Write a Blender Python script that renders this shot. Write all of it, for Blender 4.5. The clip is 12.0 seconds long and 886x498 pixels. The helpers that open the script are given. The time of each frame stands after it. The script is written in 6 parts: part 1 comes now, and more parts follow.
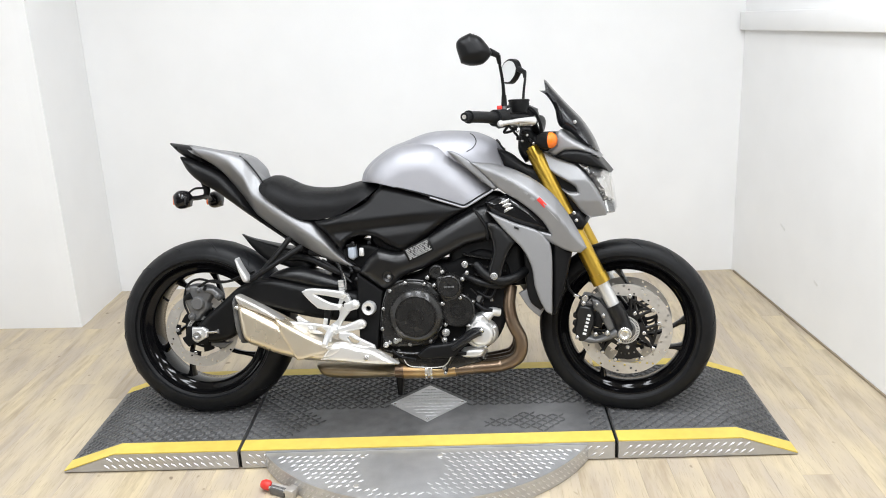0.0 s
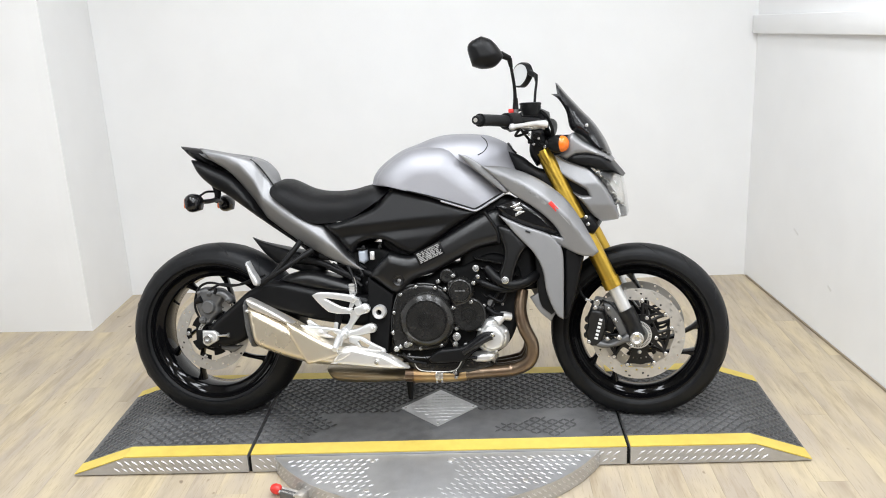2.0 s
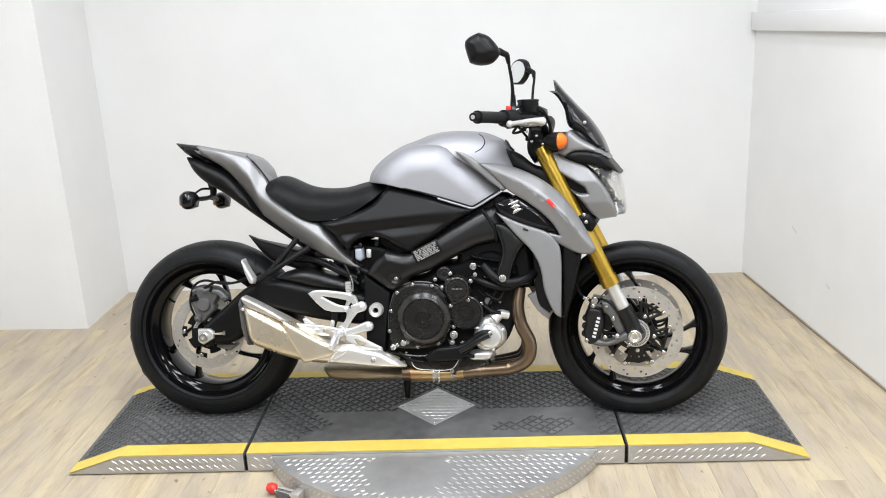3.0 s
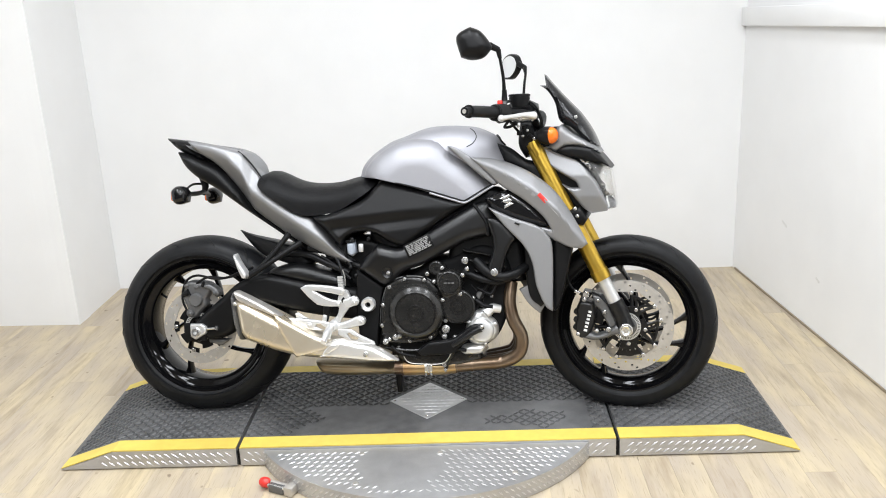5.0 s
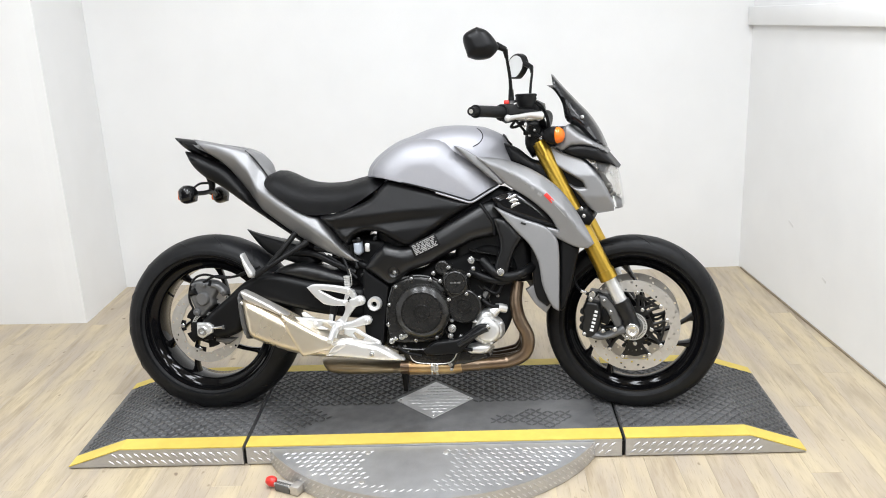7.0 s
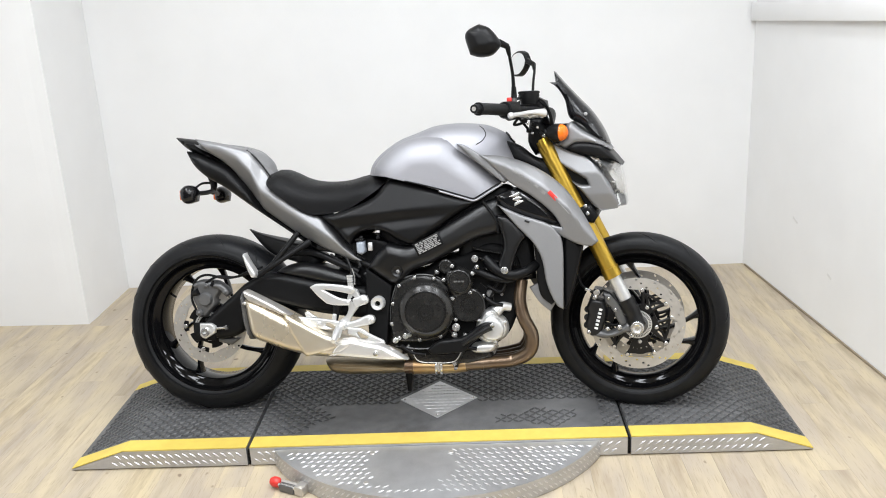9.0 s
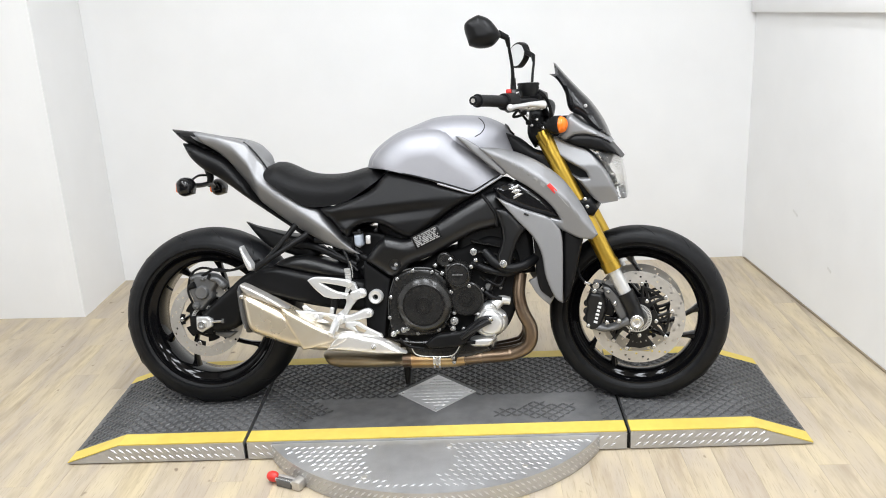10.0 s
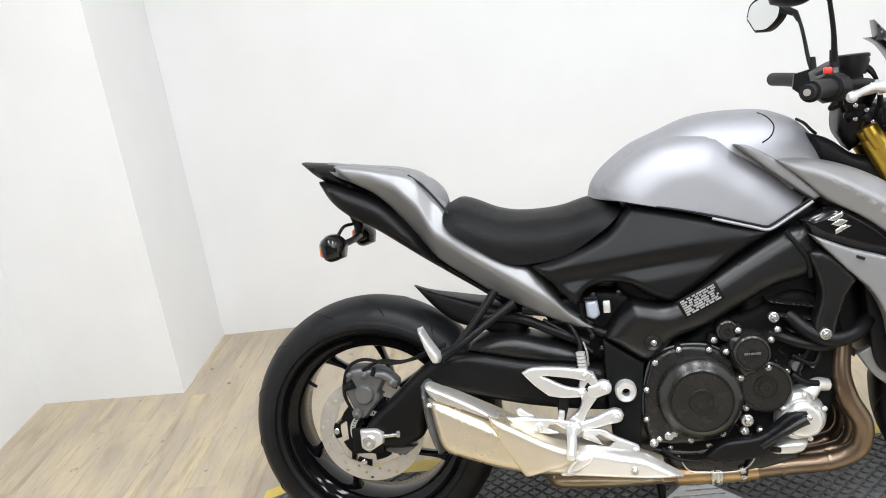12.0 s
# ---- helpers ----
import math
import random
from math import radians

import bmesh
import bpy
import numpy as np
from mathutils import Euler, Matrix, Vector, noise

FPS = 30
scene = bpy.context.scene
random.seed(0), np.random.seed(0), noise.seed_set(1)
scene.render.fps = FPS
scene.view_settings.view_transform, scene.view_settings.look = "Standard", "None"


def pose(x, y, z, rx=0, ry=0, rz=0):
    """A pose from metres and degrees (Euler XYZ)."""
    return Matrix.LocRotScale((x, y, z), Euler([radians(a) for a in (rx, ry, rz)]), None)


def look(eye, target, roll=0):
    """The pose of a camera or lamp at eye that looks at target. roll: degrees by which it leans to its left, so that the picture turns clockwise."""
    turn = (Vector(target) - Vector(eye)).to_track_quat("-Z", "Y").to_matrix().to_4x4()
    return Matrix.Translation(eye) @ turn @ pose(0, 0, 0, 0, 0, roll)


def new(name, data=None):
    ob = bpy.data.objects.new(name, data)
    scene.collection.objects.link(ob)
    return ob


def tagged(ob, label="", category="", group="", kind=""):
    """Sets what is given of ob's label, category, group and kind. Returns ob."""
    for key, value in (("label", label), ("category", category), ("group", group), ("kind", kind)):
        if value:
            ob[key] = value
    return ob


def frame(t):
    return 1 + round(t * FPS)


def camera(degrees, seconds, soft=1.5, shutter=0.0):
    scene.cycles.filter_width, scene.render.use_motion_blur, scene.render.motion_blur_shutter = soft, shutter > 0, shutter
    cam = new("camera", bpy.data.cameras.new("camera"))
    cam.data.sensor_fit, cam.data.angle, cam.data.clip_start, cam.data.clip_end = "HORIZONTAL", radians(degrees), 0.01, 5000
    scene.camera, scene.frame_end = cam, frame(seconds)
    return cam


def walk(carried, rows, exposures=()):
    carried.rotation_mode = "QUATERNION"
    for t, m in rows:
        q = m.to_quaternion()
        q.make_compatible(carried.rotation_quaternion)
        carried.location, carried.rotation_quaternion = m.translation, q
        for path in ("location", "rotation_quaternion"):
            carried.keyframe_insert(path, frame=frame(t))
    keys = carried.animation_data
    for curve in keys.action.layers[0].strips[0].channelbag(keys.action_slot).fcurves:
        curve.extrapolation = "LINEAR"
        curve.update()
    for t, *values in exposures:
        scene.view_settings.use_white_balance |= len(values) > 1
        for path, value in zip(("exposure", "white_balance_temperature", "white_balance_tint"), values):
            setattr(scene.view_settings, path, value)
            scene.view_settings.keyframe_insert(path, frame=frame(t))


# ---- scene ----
from mathutils.bvhtree import BVHTree

cam = camera(54.0, 12.0, soft=1.0)
PATH = [
    (0, (0.181, -2.864, 1.501), (0.109, -0.953, 0.916), -2.6),
    (0.5, (0.183, -2.88, 1.497), (0.102, -0.966, 0.921), -2.9),
    (1, (0.185, -2.874, 1.497), (0.091, -0.962, 0.919), -3.1),
    (1.5, (0.177, -2.862, 1.493), (0.082, -0.952, 0.91), -2.8),
    (2, (0.178, -2.855, 1.494), (0.083, -0.941, 0.921), -2.7),
    (2.5, (0.177, -2.848, 1.494), (0.08, -0.933, 0.925), -2.7),
    (3, (0.178, -2.838, 1.49), (0.089, -0.925, 0.911), -2.6),
    (5, (0.18, -2.848, 1.485), (0.108, -0.937, 0.898), -2.6),
    (5.5, (0.179, -2.851, 1.49), (0.079, -0.941, 0.907), -3.4),
    (6, (0.174, -2.851, 1.491), (0.075, -0.944, 0.895), -2.6),
    (6.5, (0.172, -2.851, 1.49), (0.076, -0.94, 0.909), -2.3),
    (7, (0.175, -2.849, 1.49), (0.092, -0.94, 0.9), -2.6),
    (9, (0.169, -2.836, 1.485), (0.082, -0.928, 0.893), -3.0),
    (9.5, (0.174, -2.833, 1.487), (0.088, -0.925, 0.894), -3.0),
    (10, (0.165, -2.814, 1.482), (0.083, -0.911, 0.872), -2.9),
    (10.5, (0.112, -2.771, 1.479), (0.038, -0.871, 0.86), -1.4),
    (10.8, (0.033, -2.713, 1.498), (-0.043, -0.809, 0.889), -2.8),
    (11, (-0.038, -2.66, 1.478), (-0.127, -0.772, 0.824), -4.2),
    (11.2, (-0.074, -2.539, 1.462), (-0.223, -0.662, 0.788), -5.5),
    (11.5, (-0.152, -2.279, 1.438), (-0.471, -0.423, 0.764), -4.9),
    (11.7, (-0.218, -2.115, 1.485), (-0.57, -0.254, 0.841), -6.0),
    (11.8, (-0.254, -2.041, 1.48), (-0.589, -0.17, 0.859), -6.8),
    (12, (-0.344, -1.884, 1.456), (-0.549, -0.007, 0.799), -8.3),
]
EXPOSURES = [(0.0, -0.03), (1.0, -0.04), (2.0, -0.1), (2.5, -0.12), (3.2, -0.1), (4.8, -0.01), (6.0, -0.02), (7.0, -0.04), (8.8, -0.09), (9.5, -0.07), (10.5, -0.02), (11.0, 0.03), (11.5, 0.01), (12.0, -0.04)]
walk(cam, [(t, look(eye, target, roll)) for t, eye, target, roll in PATH], EXPOSURES)

# ---- light ----
world = bpy.data.worlds.new("world")
scene.world = world
world.use_nodes = True
world.node_tree.nodes["Background"].inputs[0].default_value = (0.9, 0.95, 1.0, 1)
world.node_tree.nodes["Background"].inputs[1].default_value = 0.3


def ceiling_lamp(x, y, z, sx, sy, watts):
    data = bpy.data.lights.new("ceiling_panel", "AREA")
    data.shape, data.size, data.size_y, data.energy, data.color = "RECTANGLE", sx, sy, watts, (0.89, 0.937, 1.0)
    new("ceiling_panel_light", data).matrix_basis = pose(x, y, z)


LAMPS = [(x, y, watts) for y, watts in ((-0.55, 25), (-2.2, 27), (-4.9, 30)) for x in (-1.0, 0.0, 1.0)]
for x, y, watts in LAMPS:
    ceiling_lamp(x, y, 2.74, 0.28, 1.2, watts)

# ---- materials ----
def material(name, color, rough=0.5, metal=0.0, dark=None, scale=20.0, bump=0.0, bump_scale=None, rough_vary=0.1, detail=6.0, stretch=(1, 1, 1), coat=0.0, mottle=0.5, spread=0.5, vary=0.0, spec=0.5):
    """A surface whose colour, gloss and relief vary at two scales of noise."""
    m = bpy.data.materials.new(name)
    m.use_nodes = True
    nt = m.node_tree
    b = nt.nodes["Principled BSDF"]
    tc = nt.nodes.new("ShaderNodeTexCoord")
    mp = nt.nodes.new("ShaderNodeMapping")
    mp.inputs["Scale"].default_value = stretch
    nt.links.new(tc.outputs["Object"], mp.inputs["Vector"])
    fine, broad = nt.nodes.new("ShaderNodeTexNoise"), nt.nodes.new("ShaderNodeTexNoise")
    for n, s in ((fine, scale), (broad, scale * 0.13)):
        n.inputs["Scale"].default_value, n.inputs["Detail"].default_value = s, detail
        nt.links.new(mp.outputs["Vector"], n.inputs["Vector"])
    add = nt.nodes.new("ShaderNodeMix")
    add.data_type = "FLOAT"
    add.inputs[0].default_value = mottle
    nt.links.new(fine.outputs["Fac"], add.inputs[2])
    nt.links.new(broad.outputs["Fac"], add.inputs[3])
    ramp = nt.nodes.new("ShaderNodeMapRange")
    ramp.inputs["From Min"].default_value, ramp.inputs["From Max"].default_value = 0.5 - spread / 2, 0.5 + spread / 2
    nt.links.new(add.outputs[0], ramp.inputs["Value"])
    mix = nt.nodes.new("ShaderNodeMix")
    mix.data_type = "RGBA"
    mix.inputs[6].default_value = (*(dark or [c * 0.8 for c in color]), 1)
    mix.inputs[7].default_value = (*color, 1)
    nt.links.new(ramp.outputs["Result"], mix.inputs[0])
    shade = mix.outputs[2]
    if vary:
        info, hsv, vr = nt.nodes.new("ShaderNodeObjectInfo"), nt.nodes.new("ShaderNodeHueSaturation"), nt.nodes.new("ShaderNodeMapRange")
        vr.inputs["To Min"].default_value, vr.inputs["To Max"].default_value = 1 - vary, 1 + vary
        nt.links.new(info.outputs["Random"], vr.inputs["Value"])
        nt.links.new(vr.outputs["Result"], hsv.inputs["Value"])
        nt.links.new(shade, hsv.inputs["Color"])
        shade = hsv.outputs["Color"]
    nt.links.new(shade, b.inputs["Base Color"])
    rr = nt.nodes.new("ShaderNodeMapRange")
    rr.inputs["To Min"].default_value, rr.inputs["To Max"].default_value = max(rough - rough_vary, 0.02), min(rough + rough_vary, 1)
    nt.links.new(broad.outputs["Fac"], rr.inputs["Value"])
    nt.links.new(rr.outputs["Result"], b.inputs["Roughness"])
    b.inputs["Metallic"].default_value, b.inputs["Specular IOR Level"].default_value = metal, spec
    b.inputs["Coat Weight"].default_value = coat
    b.inputs["Coat Roughness"].default_value = 0.12
    if bump:
        bn = nt.nodes.new("ShaderNodeTexNoise")
        bn.inputs["Scale"].default_value = bump_scale or scale * 4
        nt.links.new(mp.outputs["Vector"], bn.inputs["Vector"])
        bp = nt.nodes.new("ShaderNodeBump")
        bp.inputs["Strength"].default_value, bp.inputs["Distance"].default_value = bump, 0.002
        nt.links.new(bn.outputs["Fac"], bp.inputs["Height"])
        nt.links.new(bp.outputs["Normal"], b.inputs["Normal"])
    return m


def glassy(name, color, rough, transmission, ior=1.45):
    m = bpy.data.materials.new(name)
    m.use_nodes = True
    b = m.node_tree.nodes["Principled BSDF"]
    b.inputs["Base Color"].default_value = (*color, 1)
    b.inputs["Roughness"].default_value, b.inputs["Transmission Weight"].default_value, b.inputs["IOR"].default_value = rough, transmission, ior
    return m


def glowing(name, color, strength):
    m = bpy.data.materials.new(name)
    m.use_nodes = True
    b = m.node_tree.nodes["Principled BSDF"]
    b.inputs["Emission Color"].default_value, b.inputs["Emission Strength"].default_value = (*color, 1), strength
    return m


WALL = material("white_wall_paint", (0.835, 0.835, 0.832), 0.6, dark=(0.775, 0.775, 0.772), scale=5, bump=0.12, bump_scale=260)
CEILING = material("ceiling_paint", (0.8, 0.8, 0.8), 0.8, scale=8, bump=0.2, bump_scale=120)
DIM = material("unseen_wall_grey", (0.22, 0.22, 0.22), 0.7, scale=6)
TRIM = material("grey_trim_paint", (0.78, 0.775, 0.76), 0.45, scale=10)
SILVER = material("satin_grey_paint", (0.355, 0.355, 0.375), 0.55, 0.72, dark=(0.31, 0.31, 0.335), scale=900, rough_vary=0.04, coat=0.03, mottle=0.3)
GREY = material("matt_grey_paint", (0.28, 0.28, 0.285), 0.48, 0.6, dark=(0.245, 0.245, 0.25), scale=900, rough_vary=0.05, mottle=0.3)
BLACK = material("satin_black_plastic", (0.006, 0.006, 0.0064), 0.4, dark=(0.004, 0.004, 0.0043), scale=60, bump=0.08, bump_scale=900, spec=0.2)
FRAME = material("black_painted_alloy", (0.006, 0.006, 0.0064), 0.33, 0.0, dark=(0.004, 0.004, 0.0043), scale=40, bump=0.05, bump_scale=700, spec=0.42)
CASTING = material("matt_black_casting", (0.006, 0.006, 0.0064), 0.6, dark=(0.004, 0.004, 0.0042), scale=90, bump=0.25, bump_scale=900, spec=0.13)
CALIPER_BLACK = material("hard_coat_black", (0.012, 0.012, 0.0125), 0.42, 0.2, dark=(0.008, 0.008, 0.008), scale=80, bump=0.1, bump_scale=700, spec=0.5)
RIM = material("gloss_black_rim", (0.004, 0.004, 0.0045), 0.075, dark=(0.0025, 0.0025, 0.003), scale=30, rough_vary=0.03, spec=0.22)
ENGINE = material("black_cast_engine", (0.030, 0.029, 0.0275), 0.24, 0.4, dark=(0.014, 0.0137, 0.0132), scale=55, bump=0.06, bump_scale=500, spec=0.6)
GLOSS = material("gloss_black_paint", (0.006, 0.006, 0.007), 0.12, dark=(0.004, 0.004, 0.0045), scale=30, rough_vary=0.05, coat=0.25, spec=0.35)
RUBBER = material("tyre_rubber", (0.0085, 0.009, 0.010), 0.48, dark=(0.003, 0.003, 0.0036), scale=35, bump=0.2, bump_scale=400, spec=0.24, spread=0.35)
HOSE = material("rubber_hose", (0.005, 0.005, 0.0055), 0.42, scale=50, spec=0.2)
VINYL = material("seat_vinyl", (0.006, 0.006, 0.0065), 0.42, dark=(0.004, 0.004, 0.0043), scale=30, bump=0.5, bump_scale=650, spec=0.15)
GOLD = material("gold_anodised_tube", (0.64, 0.43, 0.075), 0.3, 0.9, dark=(0.55, 0.35, 0.05), scale=40, rough_vary=0.06, stretch=(1, 1, 0.3))
ALLOY = material("cast_alloy", (0.78, 0.78, 0.775), 0.36, 0.68, dark=(0.68, 0.68, 0.67), scale=40, bump=0.1, bump_scale=500)
STEEL = material("disc_steel", (0.63, 0.61, 0.58), 0.34, 0.66, dark=(0.48, 0.455, 0.42), scale=60, stretch=(1, 1, 1))
BOLT = material("zinc_bolt", (0.75, 0.75, 0.74), 0.25, 0.9, scale=120)
RESERVOIR = material("cloudy_reservoir_plastic", (0.38, 0.42, 0.48), 0.35, scale=60)
CALIPER = material("grey_caliper", (0.15, 0.15, 0.15), 0.45, 0.5, scale=70, bump=0.2, bump_scale=500)
MUFFLER = material("brushed_muffler_steel", (0.78, 0.745, 0.675), 0.29, 0.7, dark=(0.65, 0.55, 0.385), scale=11, rough_vary=0.08, mottle=0.75, spread=0.35)
SHIELD = material("polished_heat_shield", (0.88, 0.87, 0.84), 0.24, 0.6, dark=(0.76, 0.73, 0.68), scale=25, rough_vary=0.07)
HEADER = material("heat_stained_header", (0.24, 0.185, 0.13), 0.3, 0.85, dark=(0.11, 0.06, 0.036), scale=16, mottle=0.7, spread=0.4)
STRAW = material("straw_heat_tint", (0.56, 0.43, 0.23), 0.3, 0.85, dark=(0.27, 0.13, 0.055), scale=15, mottle=0.7, spread=0.4)
COLLECTOR = material("bronze_collector", (0.44, 0.37, 0.265), 0.34, 0.8, dark=(0.22, 0.165, 0.095), scale=12, mottle=0.7, spread=0.4)
ORANGE = material("orange_lens", (0.95, 0.20, 0.015), 0.15, scale=80)
RED = material("red_plastic", (0.75, 0.04, 0.03), 0.35, scale=60)
WHITE = material("white_print", (0.8, 0.8, 0.8), 0.4, scale=60)
LABEL = material("label_print", (0.40, 0.40, 0.395), 0.45, dark=(0.14, 0.14, 0.14), scale=90)
CLEAR = glassy("clear_lens", (0.98, 0.99, 1.0), 0.03, 0.95, 1.12)
SMOKE = glassy("smoked_screen", (0.012, 0.012, 0.013), 0.22, 0.12, 1.35)
MIRROR = material("mirror_glass", (0.9, 0.92, 0.93), 0.03, 1.0, dark=(0.88, 0.9, 0.91), scale=5, rough_vary=0.01)
PLATE = material("tread_plate_alloy", (0.60, 0.60, 0.605), 0.4, 0.7, dark=(0.40, 0.40, 0.405), scale=22, bump=0.15, bump_scale=300, mottle=0.6)
# PLATE's metal made lighter: highlights on the worn tread marks go into the colour
TREAD = material("highlit_polished_tread", (0.77, 0.77, 0.775), 0.32, 0.72, dark=(0.55, 0.55, 0.555), scale=40)
MAT = material("black_rubber_mat", (0.135, 0.135, 0.136), 0.45, dark=(0.042, 0.042, 0.043), scale=26, bump=0.3, bump_scale=260, mottle=0.65, spread=0.35)
MAT_TREAD = material("rubber_tread", (0.074, 0.074, 0.075), 0.36, dark=(0.026, 0.026, 0.0265), scale=26, mottle=0.65, spread=0.35, spec=0.6)
YELLOW = material("worn_yellow_paint", (0.74, 0.575, 0.115), 0.5, dark=(0.54, 0.40, 0.075), scale=30, bump=0.15, bump_scale=220, mottle=0.6)
JOINT = material("dark_floor_joint", (0.31, 0.25, 0.175), 0.7, scale=20)
PANEL = glowing("lamp_diffuser", (1.0, 0.98, 0.95), 3.0)


def plank_material():
    """Vinyl boards printed as worn oak: straw and grey-brown patches, long streaks along the board, fine grain and small knots."""
    m = bpy.data.materials.new("vinyl_wood_plank")
    m.use_nodes = True
    nt = m.node_tree
    b = nt.nodes["Principled BSDF"]
    link = nt.links.new
    tc, info = nt.nodes.new("ShaderNodeTexCoord"), nt.nodes.new("ShaderNodeObjectInfo")
    shift = nt.nodes.new("ShaderNodeVectorMath")
    shift.operation = "MULTIPLY_ADD"
    link(info.outputs["Random"], shift.inputs[0])
    shift.inputs[1].default_value = (37.0, 53.0, 11.0)
    link(tc.outputs["Object"], shift.inputs[2])

    def cloud(stretch, scale, detail, low, high, rough=0.55):
        mp, n, r = nt.nodes.new("ShaderNodeMapping"), nt.nodes.new("ShaderNodeTexNoise"), nt.nodes.new("ShaderNodeMapRange")
        mp.inputs["Scale"].default_value = stretch
        n.inputs["Scale"].default_value, n.inputs["Detail"].default_value, n.inputs["Roughness"].default_value = scale, detail, rough
        r.inputs["From Min"].default_value, r.inputs["From Max"].default_value = low, high
        link(shift.outputs[0], mp.inputs["Vector"])
        link(mp.outputs["Vector"], n.inputs["Vector"])
        link(n.outputs["Fac"], r.inputs["Value"])
        return r.outputs["Result"]

    def blend(fac, a, c, mode="MIX"):
        x = nt.nodes.new("ShaderNodeMix")
        x.data_type, x.blend_type = "RGBA", mode
        for value, k in ((fac, 0), (a, 6), (c, 7)):
            if isinstance(value, (int, float)):
                x.inputs[k].default_value = value
            elif isinstance(value, tuple):
                x.inputs[k].default_value = (*value, 1)
            else:
                link(value, x.inputs[k])
        return x.outputs[2]

    col = blend(cloud((1.0, 0.26, 1), 9, 2.5, 0.36, 0.64), (0.565, 0.47, 0.305), (0.41, 0.345, 0.272))
    col = blend(cloud((1.0, 0.13, 1), 25, 4, 0.48, 0.78), col, (0.30, 0.232, 0.150))
    tone = nt.nodes.new("ShaderNodeMapRange")
    tone.inputs["To Min"].default_value, tone.inputs["To Max"].default_value = 0.0, 0.42
    link(info.outputs["Random"], tone.inputs["Value"])
    col = blend(tone.outputs["Result"], col, (0.475, 0.408, 0.318))
    col = blend(cloud((1.0, 0.06, 1), 260, 3, 0.55, 0.85), col, (0.30, 0.235, 0.155))
    col = blend(cloud((1.0, 0.62, 1), 21, 1.5, 0.73, 0.78), col, (0.20, 0.15, 0.10))
    link(col, b.inputs["Base Color"])
    grain = cloud((1.0, 0.05, 1), 180, 3, 0.2, 0.8)
    rr, bp = nt.nodes.new("ShaderNodeMapRange"), nt.nodes.new("ShaderNodeBump")
    rr.inputs["To Min"].default_value, rr.inputs["To Max"].default_value = 0.34, 0.52
    link(grain, rr.inputs["Value"])
    link(rr.outputs["Result"], b.inputs["Roughness"])
    bp.inputs["Strength"].default_value, bp.inputs["Distance"].default_value = 0.15, 0.001
    link(grain, bp.inputs["Height"])
    link(bp.outputs["Normal"], b.inputs["Normal"])
    return m


PLANK = plank_material()


# ---- mesh helpers ----
def mesh_object(name, bm, mat, smooth=True, angle=40):
    me = bpy.data.meshes.new(name)
    bmesh.ops.recalc_face_normals(bm, faces=bm.faces)
    if smooth:
        for e in bm.edges:
            e.smooth = len(e.link_faces) == 2 and e.calc_face_angle(0) < radians(angle)
        for f in bm.faces:
            f.smooth = True
    bm.to_mesh(me)
    bm.free()
    me.materials.append(mat)
    return new(name, me)


def part(name, bm, mat, parent, label="", smooth=True, angle=40):
    ob = mesh_object(name, bm, mat, smooth, angle)
    ob.parent = parent
    return tagged(ob, label)


def empty(name, label, category, m=None, group="", kind=""):
    ob = new(name)
    ob.empty_display_size = 0.05
    if m is not None:
        ob.matrix_basis = m
    return tagged(ob, label, category, group, kind)


def rbox(sx, sy, sz, m=None, bevel=0.0, seg=2):
    bm = bmesh.new()
    bmesh.ops.create_cube(bm, size=1, matrix=Matrix.Diagonal((sx, sy, sz, 1)))
    if bevel:
        bmesh.ops.bevel(bm, geom=bm.edges, offset=bevel, segments=seg, profile=0.5, affect="EDGES")
    if m is not None:
        bm.transform(m)
    return bm


def merge(*bms):
    out = bmesh.new()
    for b in bms:
        tmp = bpy.data.meshes.new("tmp")
        b.to_mesh(tmp)
        out.from_mesh(tmp)
        bpy.data.meshes.remove(tmp)
        b.free()
    return out


def revolve(profile, seg=48, m=None, closed=True):
    """Turn a profile of (radius, y) about the y axis."""
    bm = bmesh.new()
    rings = []
    for k in range(seg):
        a = 2 * math.pi * k / seg
        rings.append([bm.verts.new((r * math.cos(a), y, r * math.sin(a))) for r, y in profile])
    n = len(profile)
    for k in range(seg):
        a, b = rings[k], rings[(k + 1) % seg]
        for i in range(n if closed else n - 1):
            j = (i + 1) % n
            bm.faces.new((a[i], a[j], b[j], b[i]))
    bmesh.ops.remove_doubles(bm, verts=bm.verts, dist=1e-5)
    if m is not None:
        bm.transform(m)
    return bm


def disc(r, depth, m=None, seg=32, bevel=0.002):
    """A solid round boss with its axis along y, its outer face at -y."""
    b = min(bevel, r * 0.4, depth * 0.4)
    return revolve([(0, depth / 2), (r, depth / 2), (r, -depth / 2 + b), (r - b, -depth / 2), (0, -depth / 2)], seg, m, closed=False)


def curve_points(pts, step=6):
    """Points of a smooth line through the given ones."""
    pts = [Vector(p) for p in pts]
    if len(pts) < 3:
        return pts
    ext = [pts[0] * 2 - pts[1], *pts, pts[-1] * 2 - pts[-2]]
    out = []
    for i in range(1, len(ext) - 2):
        p0, p1, p2, p3 = ext[i - 1:i + 3]
        for k in range(step):
            t = k / step
            out.append(0.5 * (2 * p1 + (p2 - p0) * t + (2 * p0 - 5 * p1 + 4 * p2 - p3) * t * t + (3 * p1 - p0 - 3 * p2 + p3) * t ** 3))
    return out + [pts[-1]]


